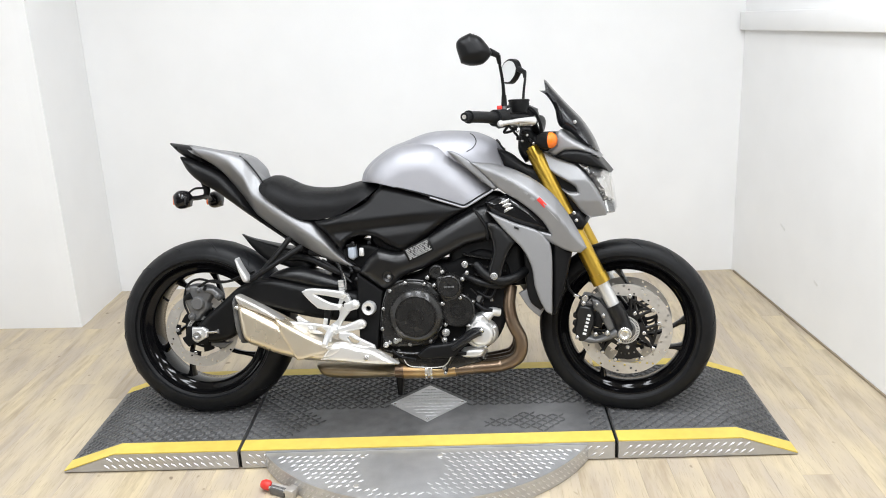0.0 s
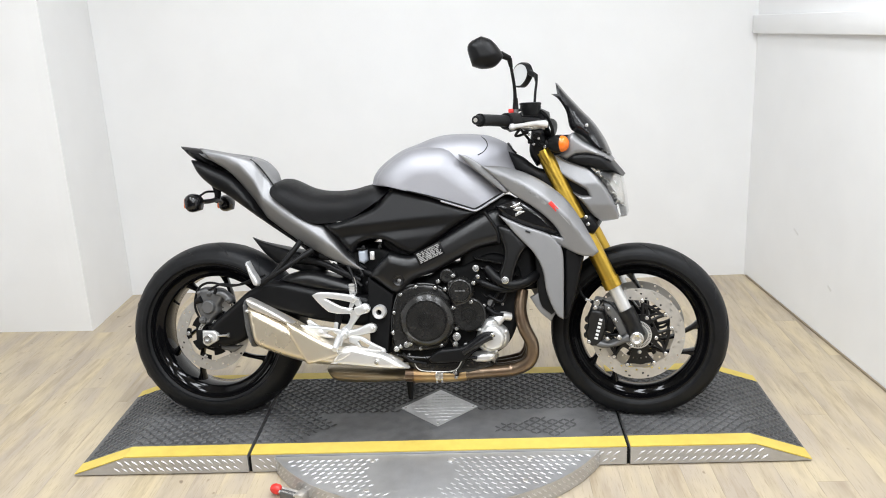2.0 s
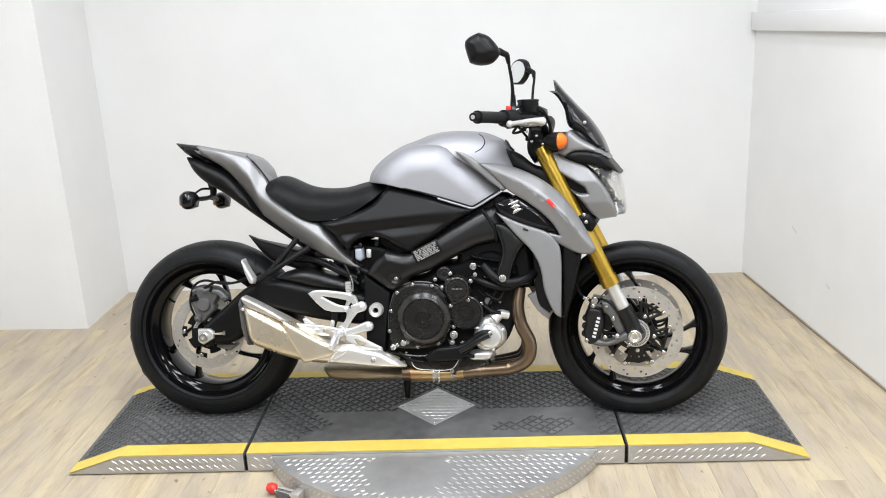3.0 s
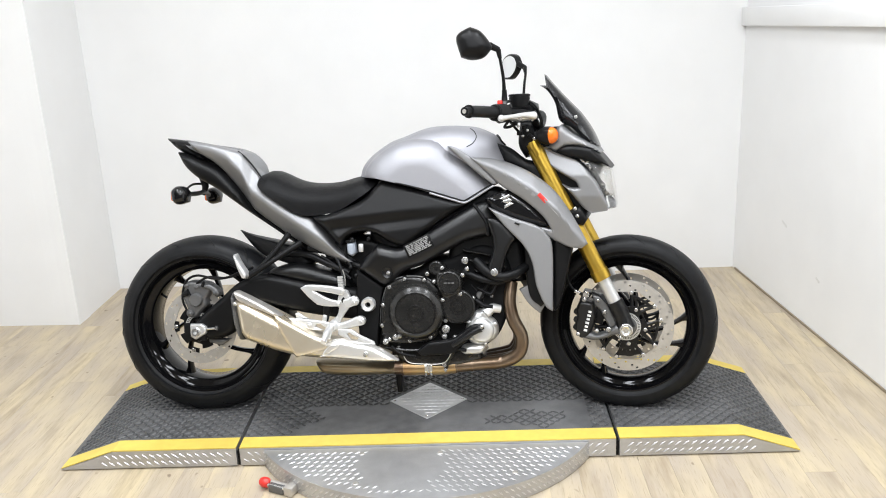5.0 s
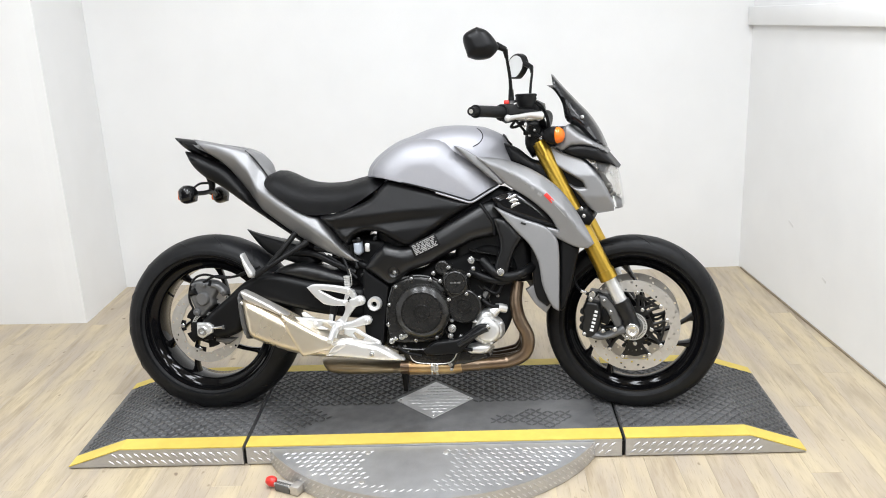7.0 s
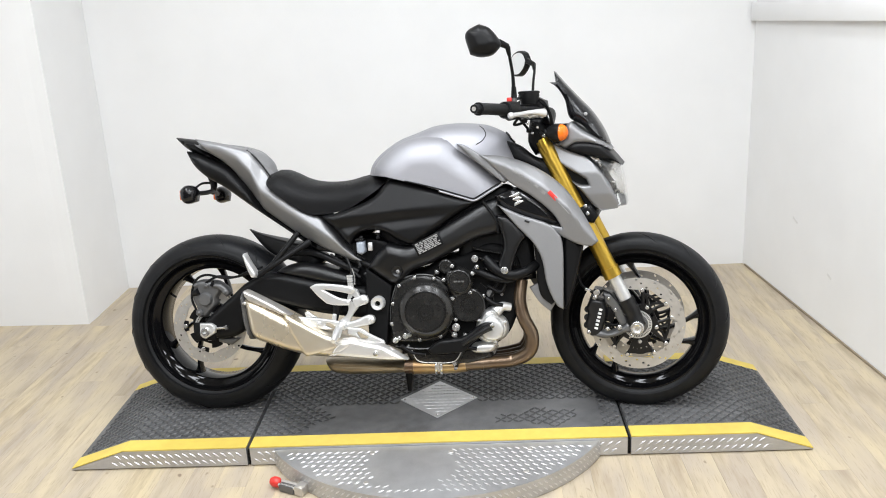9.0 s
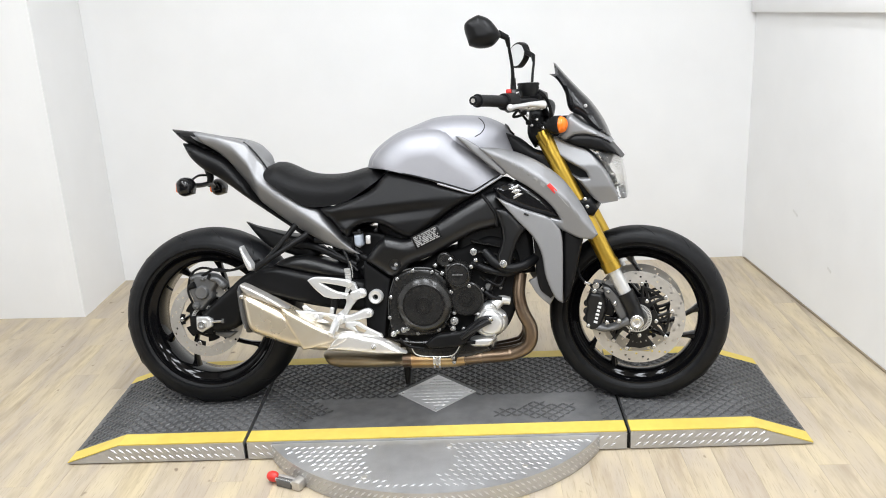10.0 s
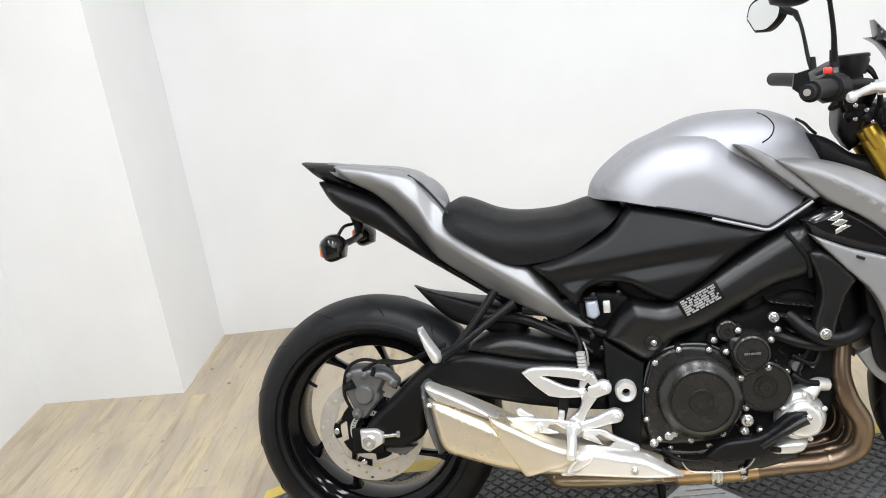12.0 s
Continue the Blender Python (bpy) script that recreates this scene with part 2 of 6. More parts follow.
def tube(pts, r, seg=12, step=6, flat=1.0):
    """A round bar along a smooth line; r is one radius or one for each given point."""
    line = curve_points(pts, step)
    n = len(line)
    radii = [r] * n if isinstance(r, (int, float)) else [float(np.interp(i / (n - 1), np.linspace(0, 1, len(r)), r)) for i in range(n)]
    bm = bmesh.new()
    rings = []
    side = None
    for i, p in enumerate(line):
        d = (line[min(i + 1, n - 1)] - line[max(i - 1, 0)]).normalized()
        if side is None:
            side = d.cross(Vector((0, 1, 0)))
            if side.length < 0.2:
                side = d.cross(Vector((0, 0, 1)))
        side = (side - d * side.dot(d)).normalized()
        up = d.cross(side)
        rings.append([bm.verts.new(p + (side * math.cos(a) + up * math.sin(a) * flat) * radii[i]) for a in (2 * math.pi * k / seg for k in range(seg))])
    for a, b in zip(rings, rings[1:]):
        for k in range(seg):
            bm.faces.new((a[k], a[(k + 1) % seg], b[(k + 1) % seg], b[k]))
    bm.faces.new(rings[0][::-1])
    bm.faces.new(rings[-1])
    return bm


def outline(pts, step, corner):
    """A closed outline through the points, smooth but for its sharp corners, in even steps."""
    p = [Vector((*q, 0)) for q in pts]
    n = len(p)
    sharp = [i for i in range(n) if (p[i] - p[i - 1]).angle(p[(i + 1) % n] - p[i], 0) > radians(corner)]
    if len(sharp) < 1:
        sharp = [0]
    line = []
    for a, b in zip(sharp, sharp[1:] + [sharp[0] + n]):
        run = [p[i % n] for i in range(a, b + 1)]
        line += curve_points(run, 8)[:-1]
    out = []
    for a, b in zip(line, line[1:] + line[:1]):
        m = max(1, round((b - a).length / step))
        out += [a.lerp(b, k / m) for k in range(m)]
    keep = [out[0]]
    for q in out[1:]:
        if (q - keep[-1]).length > step * 0.55:
            keep.append(q)
    return np.array([(q.x, q.y) for q in keep])


def inside(poly, q):
    x, z = q[:, 0:1], q[:, 1:2]
    x0, z0 = poly[:, 0], poly[:, 1]
    x1, z1 = np.roll(x0, -1), np.roll(z0, -1)
    cross = (z0 > z) != (z1 > z)
    with np.errstate(divide="ignore", invalid="ignore"):
        at = (x1 - x0) * (z - z0) / (z1 - z0) + x0
    return (cross & (x < at)).sum(1) % 2 == 1


def far_from(line, q):
    """The distance of each point q from a broken line."""
    a, b = line[:-1], line[1:]
    ab = b - a
    t = np.clip(((q[:, None] - a) * ab).sum(2) / ((ab * ab).sum(1) + 1e-12), 0, 1)
    return np.linalg.norm(q[:, None] - (a + t[..., None] * ab), axis=2).min(1)


def at_each(v, q):
    return np.array([v(x, z) for x, z in q]) if callable(v) else np.full(len(q), float(v))


def solid(pts, edge, full, back=None, rim=0.03, soft=None, step=0.012, corner=48, power=0.5):
    """A rounded body over an outline in the xz plane. Its near side swells from edge at the outline to full at rim inside it.
    back: where the far side lies; None: the body is the same on both sides. soft: the (first, last) outline points between which the edge is rounded."""
    from mathutils.geometry import delaunay_2d_cdt
    poly = outline(pts, step, corner)
    lo, hi = poly.min(0), poly.max(0)
    gx, gz = np.meshgrid(np.arange(lo[0], hi[0], step), np.arange(lo[1], hi[1], step * 0.87))
    gx[1::2] += step / 2
    grid = np.stack([gx.ravel(), gz.ravel()], 1)
    ring = np.vstack([poly, poly[:1]])
    grid = grid[inside(poly, grid)]
    rings = []
    depth = rim * 0.85 if soft is None else step
    if len(grid):
        grid = grid[far_from(ring, grid) > max(step * 0.75, depth)]
    turn = np.roll(poly, -1, 0) - np.roll(poly, 1, 0)
    area = (poly[:, 0] * np.roll(poly[:, 1], -1) - np.roll(poly[:, 0], -1) * poly[:, 1]).sum()
    inward = np.stack([-turn[:, 1], turn[:, 0]], 1) * np.sign(area) / (np.linalg.norm(turn, axis=1, keepdims=True) + 1e-9)
    for k in ((0.05, 0.16, 0.34, 0.58, 0.85) if soft is None else ()):
        q = poly + inward * rim * k
        q = q[inside(poly, q)]
        if len(q):
            q = q[far_from(ring, q) > rim * k * 0.93]
        if len(q):
            kept = [q[0]]
            for c in q[1:]:
                if np.linalg.norm(c - kept[-1]) > step * 0.6:
                    kept.append(c)
            rings.append(np.array(kept))
    grid = np.vstack([grid, *rings]) if rings else grid
    n = len(poly)
    flat = [Vector(q) for q in np.vstack([poly, grid])]
    res = delaunay_2d_cdt(flat, [(i, (i + 1) % n) for i in range(n)], [], 1, 1e-6)
    verts, faces = np.array([tuple(v) for v in res[0]]), res[2]
    if soft is None:
        d = far_from(ring, verts)
    else:
        a, b = (np.array(pts[i]) for i in soft)
        i, j = (int(np.linalg.norm(poly - c, axis=1).argmin()) for c in (a, b))
        run = ring[i:j + 1] if i < j else np.vstack([poly[i:], poly[:j + 1]])
        d = far_from(run, verts)
    s = np.clip(d / rim, 0, 1)
    swell = (1 - (1 - s) ** 2) ** power
    e, w = at_each(edge, verts), at_each(full, verts)
    near = e + (w - e) * swell
    far = -near if back is None else at_each(back, verts)
    bm = bmesh.new()
    va = [bm.verts.new((x, -y, z)) for (x, z), y in zip(verts, near)]
    vb = [bm.verts.new((x, -y, z)) for (x, z), y in zip(verts, far)]
    count = {}
    for f in faces:
        bm.faces.new([va[i] for i in f])
        bm.faces.new([vb[i] for i in reversed(f)])
        for i, j in zip(f, list(f[1:]) + [f[0]]):
            count[(i, j)] = count.get((i, j), 0) + 1
    for (i, j) in [k for k in count if (k[1], k[0]) not in count]:
        bm.faces.new((va[j], va[i], vb[i], vb[j]))
    return bm


def mirrored(bm):
    out = bm.copy()
    bm2 = bmesh.new()
    tmp = bpy.data.meshes.new("tmp")
    out.to_mesh(tmp)
    out.free()
    bm2.from_mesh(tmp)
    bpy.data.meshes.remove(tmp)
    bm2.transform(Matrix.Diagonal((1, -1, 1, 1)))
    return bm2


def surface(ob, x, z):
    """The point of a part's near side at (x, z) and the way that it faces there."""
    tree = BVHTree.FromPolygons([v.co for v in ob.data.vertices], [p.vertices for p in ob.data.polygons])
    hit, normal, _, _ = tree.ray_cast(Vector((x, -2, z)), Vector((0, 1, 0)))
    if hit is None:
        return Vector((x, -0.15, z)), Vector((0, -1, 0))
    return hit, (normal if normal.y < 0 else -normal)


def on_surface(ob, x, z, turn=0.0):
    """A pose that lies flat on a part's near side: its x axis along the part, its y axis into it."""
    p, n = surface(ob, x, z)
    return Matrix.Translation(p) @ (-n).to_track_quat("Y", "Z").to_matrix().to_4x4() @ Matrix.Rotation(radians(turn), 4, "Y")


def line_on(ob, pts, lift):
    """Points along a part's near side, raised by lift."""
    out = []
    for p in curve_points([(x, 0, z) for x, z in pts], 4):
        q, n = surface(ob, p.x, p.z)
        out.append(q + n * lift)
    return out


# ---- the room ----
def wall(name, x0, y0, x1, y1, z1=2.8, thick=0.12, label="plain white painted wall"):
    """An upright wall whose seen face runs from one plan point to the other; its thickness lies to the left of that way."""
    d = Vector((x1 - x0, y1 - y0, 0))
    nrm = Vector((-d.y, d.x, 0)).normalized() * thick
    bm = bmesh.new()
    base = [Vector((x0, y0, 0)), Vector((x1, y1, 0)), Vector((x1, y1, 0)) + nrm, Vector((x0, y0, 0)) + nrm]
    lo = [bm.verts.new(v) for v in base]
    hi = [bm.verts.new(v + Vector((0, 0, z1))) for v in base]
    bm.faces.new(lo[::-1])
    bm.faces.new(hi)
    for i in range(4):
        j = (i + 1) % 4
        bm.faces.new((lo[i], lo[j], hi[j], hi[i]))
    ob = mesh_object(name, bm, WALL, smooth=False)
    return tagged(ob, label, "wall", kind="structure")


BACK_Y = 1.464
wall("wall_north", 1.64, 1.5005, -1.83, 1.468, thick=-0.12, label="plain white wall behind the motorcycle")
wall("wall_northwest_return", -1.708, BACK_Y + 0.003, -1.708, 0.964, thick=-0.115, label="short white wall return beside the alcove")
wall("wall_northwest", -1.7081, 0.962, -2.4, 0.985, thick=-0.12, label="short white wall section at the corner")
wall("wall_west", -2.28, 1.03, -2.28, -1.9, thick=-0.12, label="plain white side wall")
wall("wall_east", 1.81, -1.9, 1.515, 1.6, thick=-0.12, label="white side wall with faint scuffs")
# unseen dim hall, added so that the near side of the bike reflects dark
for name, *ends in (("wall_south", -4.5, -7.0, 4.5, -7.0), ("wall_far_west", -4.5, -1.9, -4.5, -7.0), ("wall_far_east", 4.5, -7.0, 4.5, -1.9), ("wall_shoulder_west", -2.28, -1.9, -4.5, -1.9), ("wall_shoulder_east", 4.5, -1.9, 1.81, -1.9)):
    wall(name, *ends, thick=-0.12, label="unseen grey wall added to keep reflections dark").data.materials[0] = DIM

bm = rbox(9.4, 9.0, 0.1, pose(0, -2.75, 2.85))
tagged(mesh_object("ceiling", bm, CEILING, smooth=False), "flat white ceiling", "ceiling", kind="structure")

# capping rail along the top of the side wall
d = Vector((1.515 - 2.02, 6.0, 0)).normalized()
turn = math.degrees(math.atan2(d.y, d.x)) - 90
rail = tagged(mesh_object("trim_ledge", rbox(0.03, 3.35, 0.085, None, 0.004), WALL), "white boxed capping rail along the side wall", "trim", kind="structure")
rail.matrix_basis = pose(1.662 - 0.012, -0.18, 1.332, -2.3, 0, turn)

for x, y, watts in LAMPS:
    lamp = empty("ceiling_light", "white rectangular ceiling lamp with a glowing diffuser", "ceiling light", pose(x, y, 2.77), "ceiling lights")
    part("frame", rbox(0.34, 1.26, 0.05, pose(0, 0, 0.004), 0.006), TRIM, lamp)
    part("diffuser", rbox(0.28, 1.2, 0.012, pose(0, 0, -0.0165), 0.003), PANEL, lamp, "glowing white diffuser")

# faint scuffs on the side wall
for y, z, w in ((0.94, 0.385, 0.05), (0.60, 0.235, 0.035)):
    x = 1.515 + (1.6 - y) * 0.0843
    ob = mesh_object("wall_scuff", rbox(0.001, w, 0.012, pose(0, 0, 0, 18, 0, 0), 0.0004), TRIM)
    ob.matrix_basis = pose(x - 0.0008, y, z, 0, 0, turn)
    tagged(ob, "faint grey scuff on the white wall", "scuff", kind="structure")

# dark line where the floor meets the side wall
bm = rbox(0.006, 3.3, 0.008, pose(0, 0, 0.006), 0.001)
gap = tagged(mesh_object("trim_floor_joint", bm, JOINT), "dark joint along the foot of the side wall", "trim", kind="structure")
gap.matrix_basis = pose(1.665 - 0.004, -0.18, 0, 0, 0, turn)


# ---- the platform ----
def extrude_xz(profile, y0, y1):
    """A bar with an outline in the xz plane between two y."""
    bm = bmesh.new()
    a = [bm.verts.new((x, y0, z)) for x, z in profile]
    b = [bm.verts.new((x, y1, z)) for x, z in profile]
    bm.faces.new(a)
    bm.faces.new(b[::-1])
    for i in range(len(a)):
        j = (i + 1) % len(a)
        bm.faces.new((a[j], a[i], b[i], b[j]))
    return bm


def lozenges(spots, length, width, height, flat):
    """Raised tread marks, joined; spots: (point, angle); flat: the pose that lays the plane of the tread into place."""
    bm = bmesh.new()
    for (u, v), a in spots:
        c, s = math.cos(a), math.sin(a)
        ring = []
        for du, dv, h in ((-0.5, 0, 0), (0, -0.5, 0), (0.5, 0, 0), (0, 0.5, 0), (-0.28, 0, 1), (0.28, 0, 1)):
            p, q = du * length, dv * width
            ring.append(bm.verts.new((u + p * c - q * s, v + p * s + q * c, h * height)))
        l, b, r, t, m0, m1 = ring
        for f in ((l, b, m0), (b, m1, m0), (b, r, m1), (r, t, m1), (t, m0, m1), (t, l, m0)):
            bm.faces.new(f)
    bm.transform(flat)
    return bm


TOP = 0.065
NEAR, FAR = -0.358, 0.262


def tread_spots(x0, x1, y0, y1, gap, keep=None, sweep=38):
    out = []
    for i in range(int((x1 - x0) / gap)):
        for j in range(int((y1 - y0) / gap)):
            u, v = x0 + (i + 0.5) * gap, y0 + (j + 0.5) * gap
            if keep is None or keep(u, v):
                # one lean for each half, standing for the marks that catch the light
                out.append(((u + gap * 0.5 * (j % 2), v), radians(sweep if u < 0.0 else -sweep)))
    return out


def platform_piece(name, label, x0, x1, slope0, slope1):
    """One length of the platform, with its ends sloping to the floor over slope0 and slope1 metres."""
    thing = empty(name, label, "ramp platform", pose(0, 0, 0), "platform sections")
    body = [(x0, 0.005), (x1, 0.005)]
    if slope1:
        body += [(x1, 0.006), (x1 - slope1, TOP)]
    else:
        body += [(x1, TOP)]
    body += [(x0 + slope0, TOP), (x0, 0.006)] if slope0 else [(x0, TOP)]
    part("body", extrude_xz(body, NEAR, FAR), PLATE, thing, "bare tread plate sides", smooth=False)

    def cover(y0, y1, lift):
        low = [(x0, 0.006 + lift * 0.4)] if slope0 else []
        prof = low + [(x0 + slope0 * 0.98, TOP + 0.0005), (x1 - slope1 * 0.98, TOP + 0.0005)] + ([(x1, 0.0065)] if slope1 else [])
        top = ([(x1, 0.006 + lift)] if slope1 else []) + [(x1 - slope1, TOP + lift), (x0 + slope0, TOP + lift)] + ([(x0, 0.006 + lift)] if slope0 else [])
        return extrude_xz(prof + top, y0, y1)

    part("mat", cover(NEAR + 0.068, FAR - 0.055, 0.004), MAT, thing, "black rubber mat worn grey", smooth=False)
    part("stripe", cover(NEAR + 0.001, NEAR + 0.0675, 0.0045), YELLOW, thing, "worn yellow edge stripe", smooth=False)
    part("stripe", cover(FAR - 0.0545, FAR - 0.001, 0.0045), YELLOW, thing, "worn yellow edge stripe", smooth=False)
    # tread marks of the upright side
    spots = tread_spots(x0 + (slope0 * 0.75 if slope0 else 0.01), x1 - (slope1 * 0.75 if slope1 else 0.01), 0.008, 0.058, 0.025, None, -38)
    if slope0 or slope1:
        spots = [s for s in spots if s[0][1] < TOP * min((s[0][0] - x0) / slope0 if slope0 else 9, (x1 - s[0][0]) / slope1 if slope1 else 9) - 0.008]
    ob = part("side_tread", lozenges(spots, 0.0265, 0.0064, 0.0024, Matrix.Translation((0, NEAR - 0.0002, 0)) @ Matrix.Rotation(radians(90), 4, "X")), TREAD, thing, smooth=False)
    tagged(ob, kind="stuff")

    # woven tread of the mat, worn off along the middle of the wheel's way
    def worn(u, v):
        if -0.2 < u < 0.2 and abs(u) / 0.15 + abs(v + 0.06) / 0.15 < 1:
            return False
        if (slope0 and u < x0 + 0.01) or (slope1 and u > x1 - 0.01):
            return False
        edge = noise.noise((u * 3.1, v * 9.0, 2.0)) * 0.06
        lane = v < -0.085 + edge * 0.2 and -0.42 + 2 * edge < u < 0.55
        left_over = math.hypot((u - 0.36) / 0.13, (v + 0.21) / 0.06) + 0.5 * noise.noise((u * 12, v * 12, 5.0)) < 1
        return not (lane and not left_over)

    g = 0.0195
    spots = []
    for i in range(int((x1 - x0) / g)):
        for j in range(int(0.49 / g)):
            u, v = x0 + (i + 0.5) * g, NEAR + 0.075 + (j + 0.5) * g
            if v < FAR - 0.06 and worn(u, v):
                spots.append(((u, v), radians(40 if (i + j) % 2 else -40)))
    bm = lozenges(spots, 0.0275, 0.0115, 0.0038, pose(0, 0, TOP + 0.0041))
    for v in bm.verts:
        down = max((x0 + slope0 - v.co.x) / slope0 if slope0 else 0, (v.co.x - x1 + slope1) / slope1 if slope1 else 0, 0)
        v.co.z -= down * (TOP - 0.006)
    ob = part("mat_tread", bm, MAT_TREAD, thing, "raised woven tread", smooth=False)
    tagged(ob, kind="stuff")
    return thing


platform_piece("platform_ramp", "low black-matted ramp with yellow edges and tread-plate side", -1.203, -0.617, 0.18, 0.0)
centre = platform_piece("platform", "low black-matted turntable platform with yellow edges", -0.605, 0.612, 0.0, 0.0)
platform_piece("platform_ramp", "low black-matted ramp with yellow edges and tread-plate side", 0.624, 1.197, 0.0, 0.18)

# dark joints between the sections, and a black sheet standing for the shadow beneath
for x in (-0.611, 0.618):
    part("joint_strip", rbox(0.009, FAR - NEAR - 0.02, 0.05, pose(x, (FAR + NEAR) / 2, 0.027)), HOSE, centre, "black joint", smooth=False)
part("under_edge_shade", rbox(1.19, 0.58, 0.005, pose(0.003, (FAR + NEAR) / 2, 0.0026)), HOSE, centre, "black sheet for the shadow under the edge", smooth=False)

# bright diamond set into the mat
bm = bmesh.new()
corner = [(-0.137, -0.06), (0, -0.199), (0.137, -0.06), (0, 0.08)]
lo = [bm.verts.new((x, y, TOP + 0.0042)) for x, y in corner]
hi = [bm.verts.new((x * 0.985, -0.06 + (y + 0.06) * 0.985, TOP + 0.0066)) for x, y in corner]
bm.faces.new(hi)
for i in range(4):
    j = (i + 1) % 4
    bm.faces.new((lo[i], lo[j], hi[j], hi[i]))
inlay = part("diamond_inlay", bm, PLATE, centre, "bright tread-plate diamond", smooth=False)
spots = [s for s in tread_spots(-0.13, 0.13, -0.19, 0.06, 0.022, lambda u, v: abs(u) / 0.118 + abs(v + 0.06) / 0.118 < 1)]
tagged(part("inlay_tread", lozenges([(q, 0.0) for q, a in spots], 0.024, 0.0048, 0.0022, pose(0, 0, TOP + 0.0066)), TREAD, inlay, smooth=False), kind="stuff")

for x, y in ((-0.120, -0.06), (0.120, -0.06), (0.0, -0.180)):
    part("screw", disc(0.005, 0.004, Matrix.Translation((x, y, TOP + 0.0076)) @ Matrix.Rotation(radians(-90), 4, "X"), 12), BOLT, inlay)

# half-round turntable deck in front
DECK_Y, DECK_R, DECK_Z = -0.055, 0.607, 0.059
bm = bmesh.new()
a0 = math.asin((NEAR - 0.002 - DECK_Y) / DECK_R)
arc = [(DECK_R * math.cos(a), DECK_Y + DECK_R * math.sin(a)) for a in np.linspace(math.pi - a0, 2 * math.pi + a0, 60)]
lo = [bm.verts.new((x, y, 0.002)) for x, y in arc]
hi = [bm.verts.new((x, y, DECK_Z)) for x, y in arc]
bm.faces.new(hi)
bm.faces.new(lo[::-1])
for i in range(len(arc)):
    j = (i + 1) % len(arc)
    bm.faces.new((lo[i], lo[j], hi[j], hi[i]))
deck = empty("turntable_deck", "half-round bare tread-plate deck with worn middle", "platform deck")
part("deck_plate", bm, PLATE, deck, smooth=False)


def deck_keep(u, v):
    r = math.hypot(u, v - DECK_Y)
    if r > DECK_R - 0.02 or v > NEAR - 0.012:
        return False
    return abs(u + 0.09) > 0.14 + 0.10 * noise.noise((u * 6, v * 6, 0)) or r > DECK_R - 0.05


tagged(part("deck_tread", lozenges(tread_spots(-0.54, 0.54, -0.68, -0.36, 0.025, deck_keep, 34), 0.0235, 0.0050, 0.002, pose(0, 0, DECK_Z)), TREAD, deck, smooth=False), kind="stuff")
bm = bmesh.new()
for k in range(66):
    a = math.pi - a0 + (math.pi + 2 * a0) * (k + 0.5) / 66
    for z in (0.018, 0.042):
        tilt = radians(42 if k < 33 else -42)
        one = lozenges([((0, 0), tilt)], 0.0255, 0.0062, 0.0022, Matrix.Translation((DECK_R * math.cos(a), DECK_Y + DECK_R * math.sin(a), z)) @ Matrix.Rotation(a, 4, "Z") @ Matrix.Rotation(radians(90), 4, "Y") @ Matrix.Rotation(radians(90), 4, "Z"))
        bm = merge(bm, one)
tagged(part("rim_tread", bm, TREAD, deck, smooth=False), kind="stuff")
for x, y in ((-0.2, -0.40), (0.05, -0.405), (0.3, -0.40), (-0.2, -0.57), (0.28, -0.53)):
    part("screw", disc(0.009, 0.004, Matrix.Translation((x, y, DECK_Z + 0.001)) @ Matrix.Rotation(radians(-90), 4, "X"), 16), STEEL, deck)

# floor latch with a red knob beside the deck
latch = empty("floor_latch", "grey metal latch with a red knob on the floor", "latch", pose(-0.460, -0.507, 0, 0, 0, -25))
part("bracket", rbox(0.055, 0.03, 0.026, pose(0.01, 0, 0.014), 0.004), CALIPER, latch)
part("bolt", tube([(-0.02, -0.008, 0.022), (0.05, -0.008, 0.022)], 0.006), BOLT, latch)
part("spring", tube([(-0.02, 0.008, 0.024), (0.05, 0.008, 0.024)], 0.0065), STEEL, latch)
bm = revolve([(0, 0.02), (0.012, 0.017), (0.017, 0.006), (0.016, -0.008), (0.009, -0.016), (0, -0.017)], 20, Matrix.Translation((-0.037, 0, 0.022)) @ Matrix.Rotation(radians(90), 4, "Z"), closed=False)
part("knob", bm, RED, latch, "round red knob")
part("catch", rbox(0.03, 0.04, 0.03, pose(0.055, 0.005, 0.017), 0.004), STEEL, latch)

# ---- the floor of boards ----
floor = tagged(mesh_object("floor", rbox(9.2, 8.8, 0.05, pose(0, -2.75, -0.029)), JOINT, smooth=False), "pale grey-brown vinyl plank floor", "floor", kind="structure")
BOARD_W = 0.098


def board_mesh(length):
    bm = rbox(BOARD_W - 0.0003, length - 0.0003, 0.004)
    bmesh.ops.bevel(bm, geom=[e for e in bm.edges if all(v.co.z > 0 for v in e.verts)], offset=0.0004, segments=1, affect="EDGES")
    me = bpy.data.meshes.new("plank")
    bm.to_mesh(me)
    bm.free()
    me.materials.append(PLANK)
    return me


LENGTHS = (0.62, 0.94, 1.25)
boards = {length: board_mesh(length) for length in LENGTHS}
rng = random.Random(4)
starts = []
for col in range(44):
    x = -2.31 + col * BOARD_W
    y = -2.62 - rng.random() * 0.6
    starts.append((x, y))
    while y < 1.48:
        length = rng.choice(LENGTHS)
        me = boards[length]
        if y + length > 1.56:
            length = 1.56 - y
            me = board_mesh(length)
        ob = new("plank", me)
        ob.location = (x, y + length / 2, -0.002)
        ob.parent = floor
        y += length
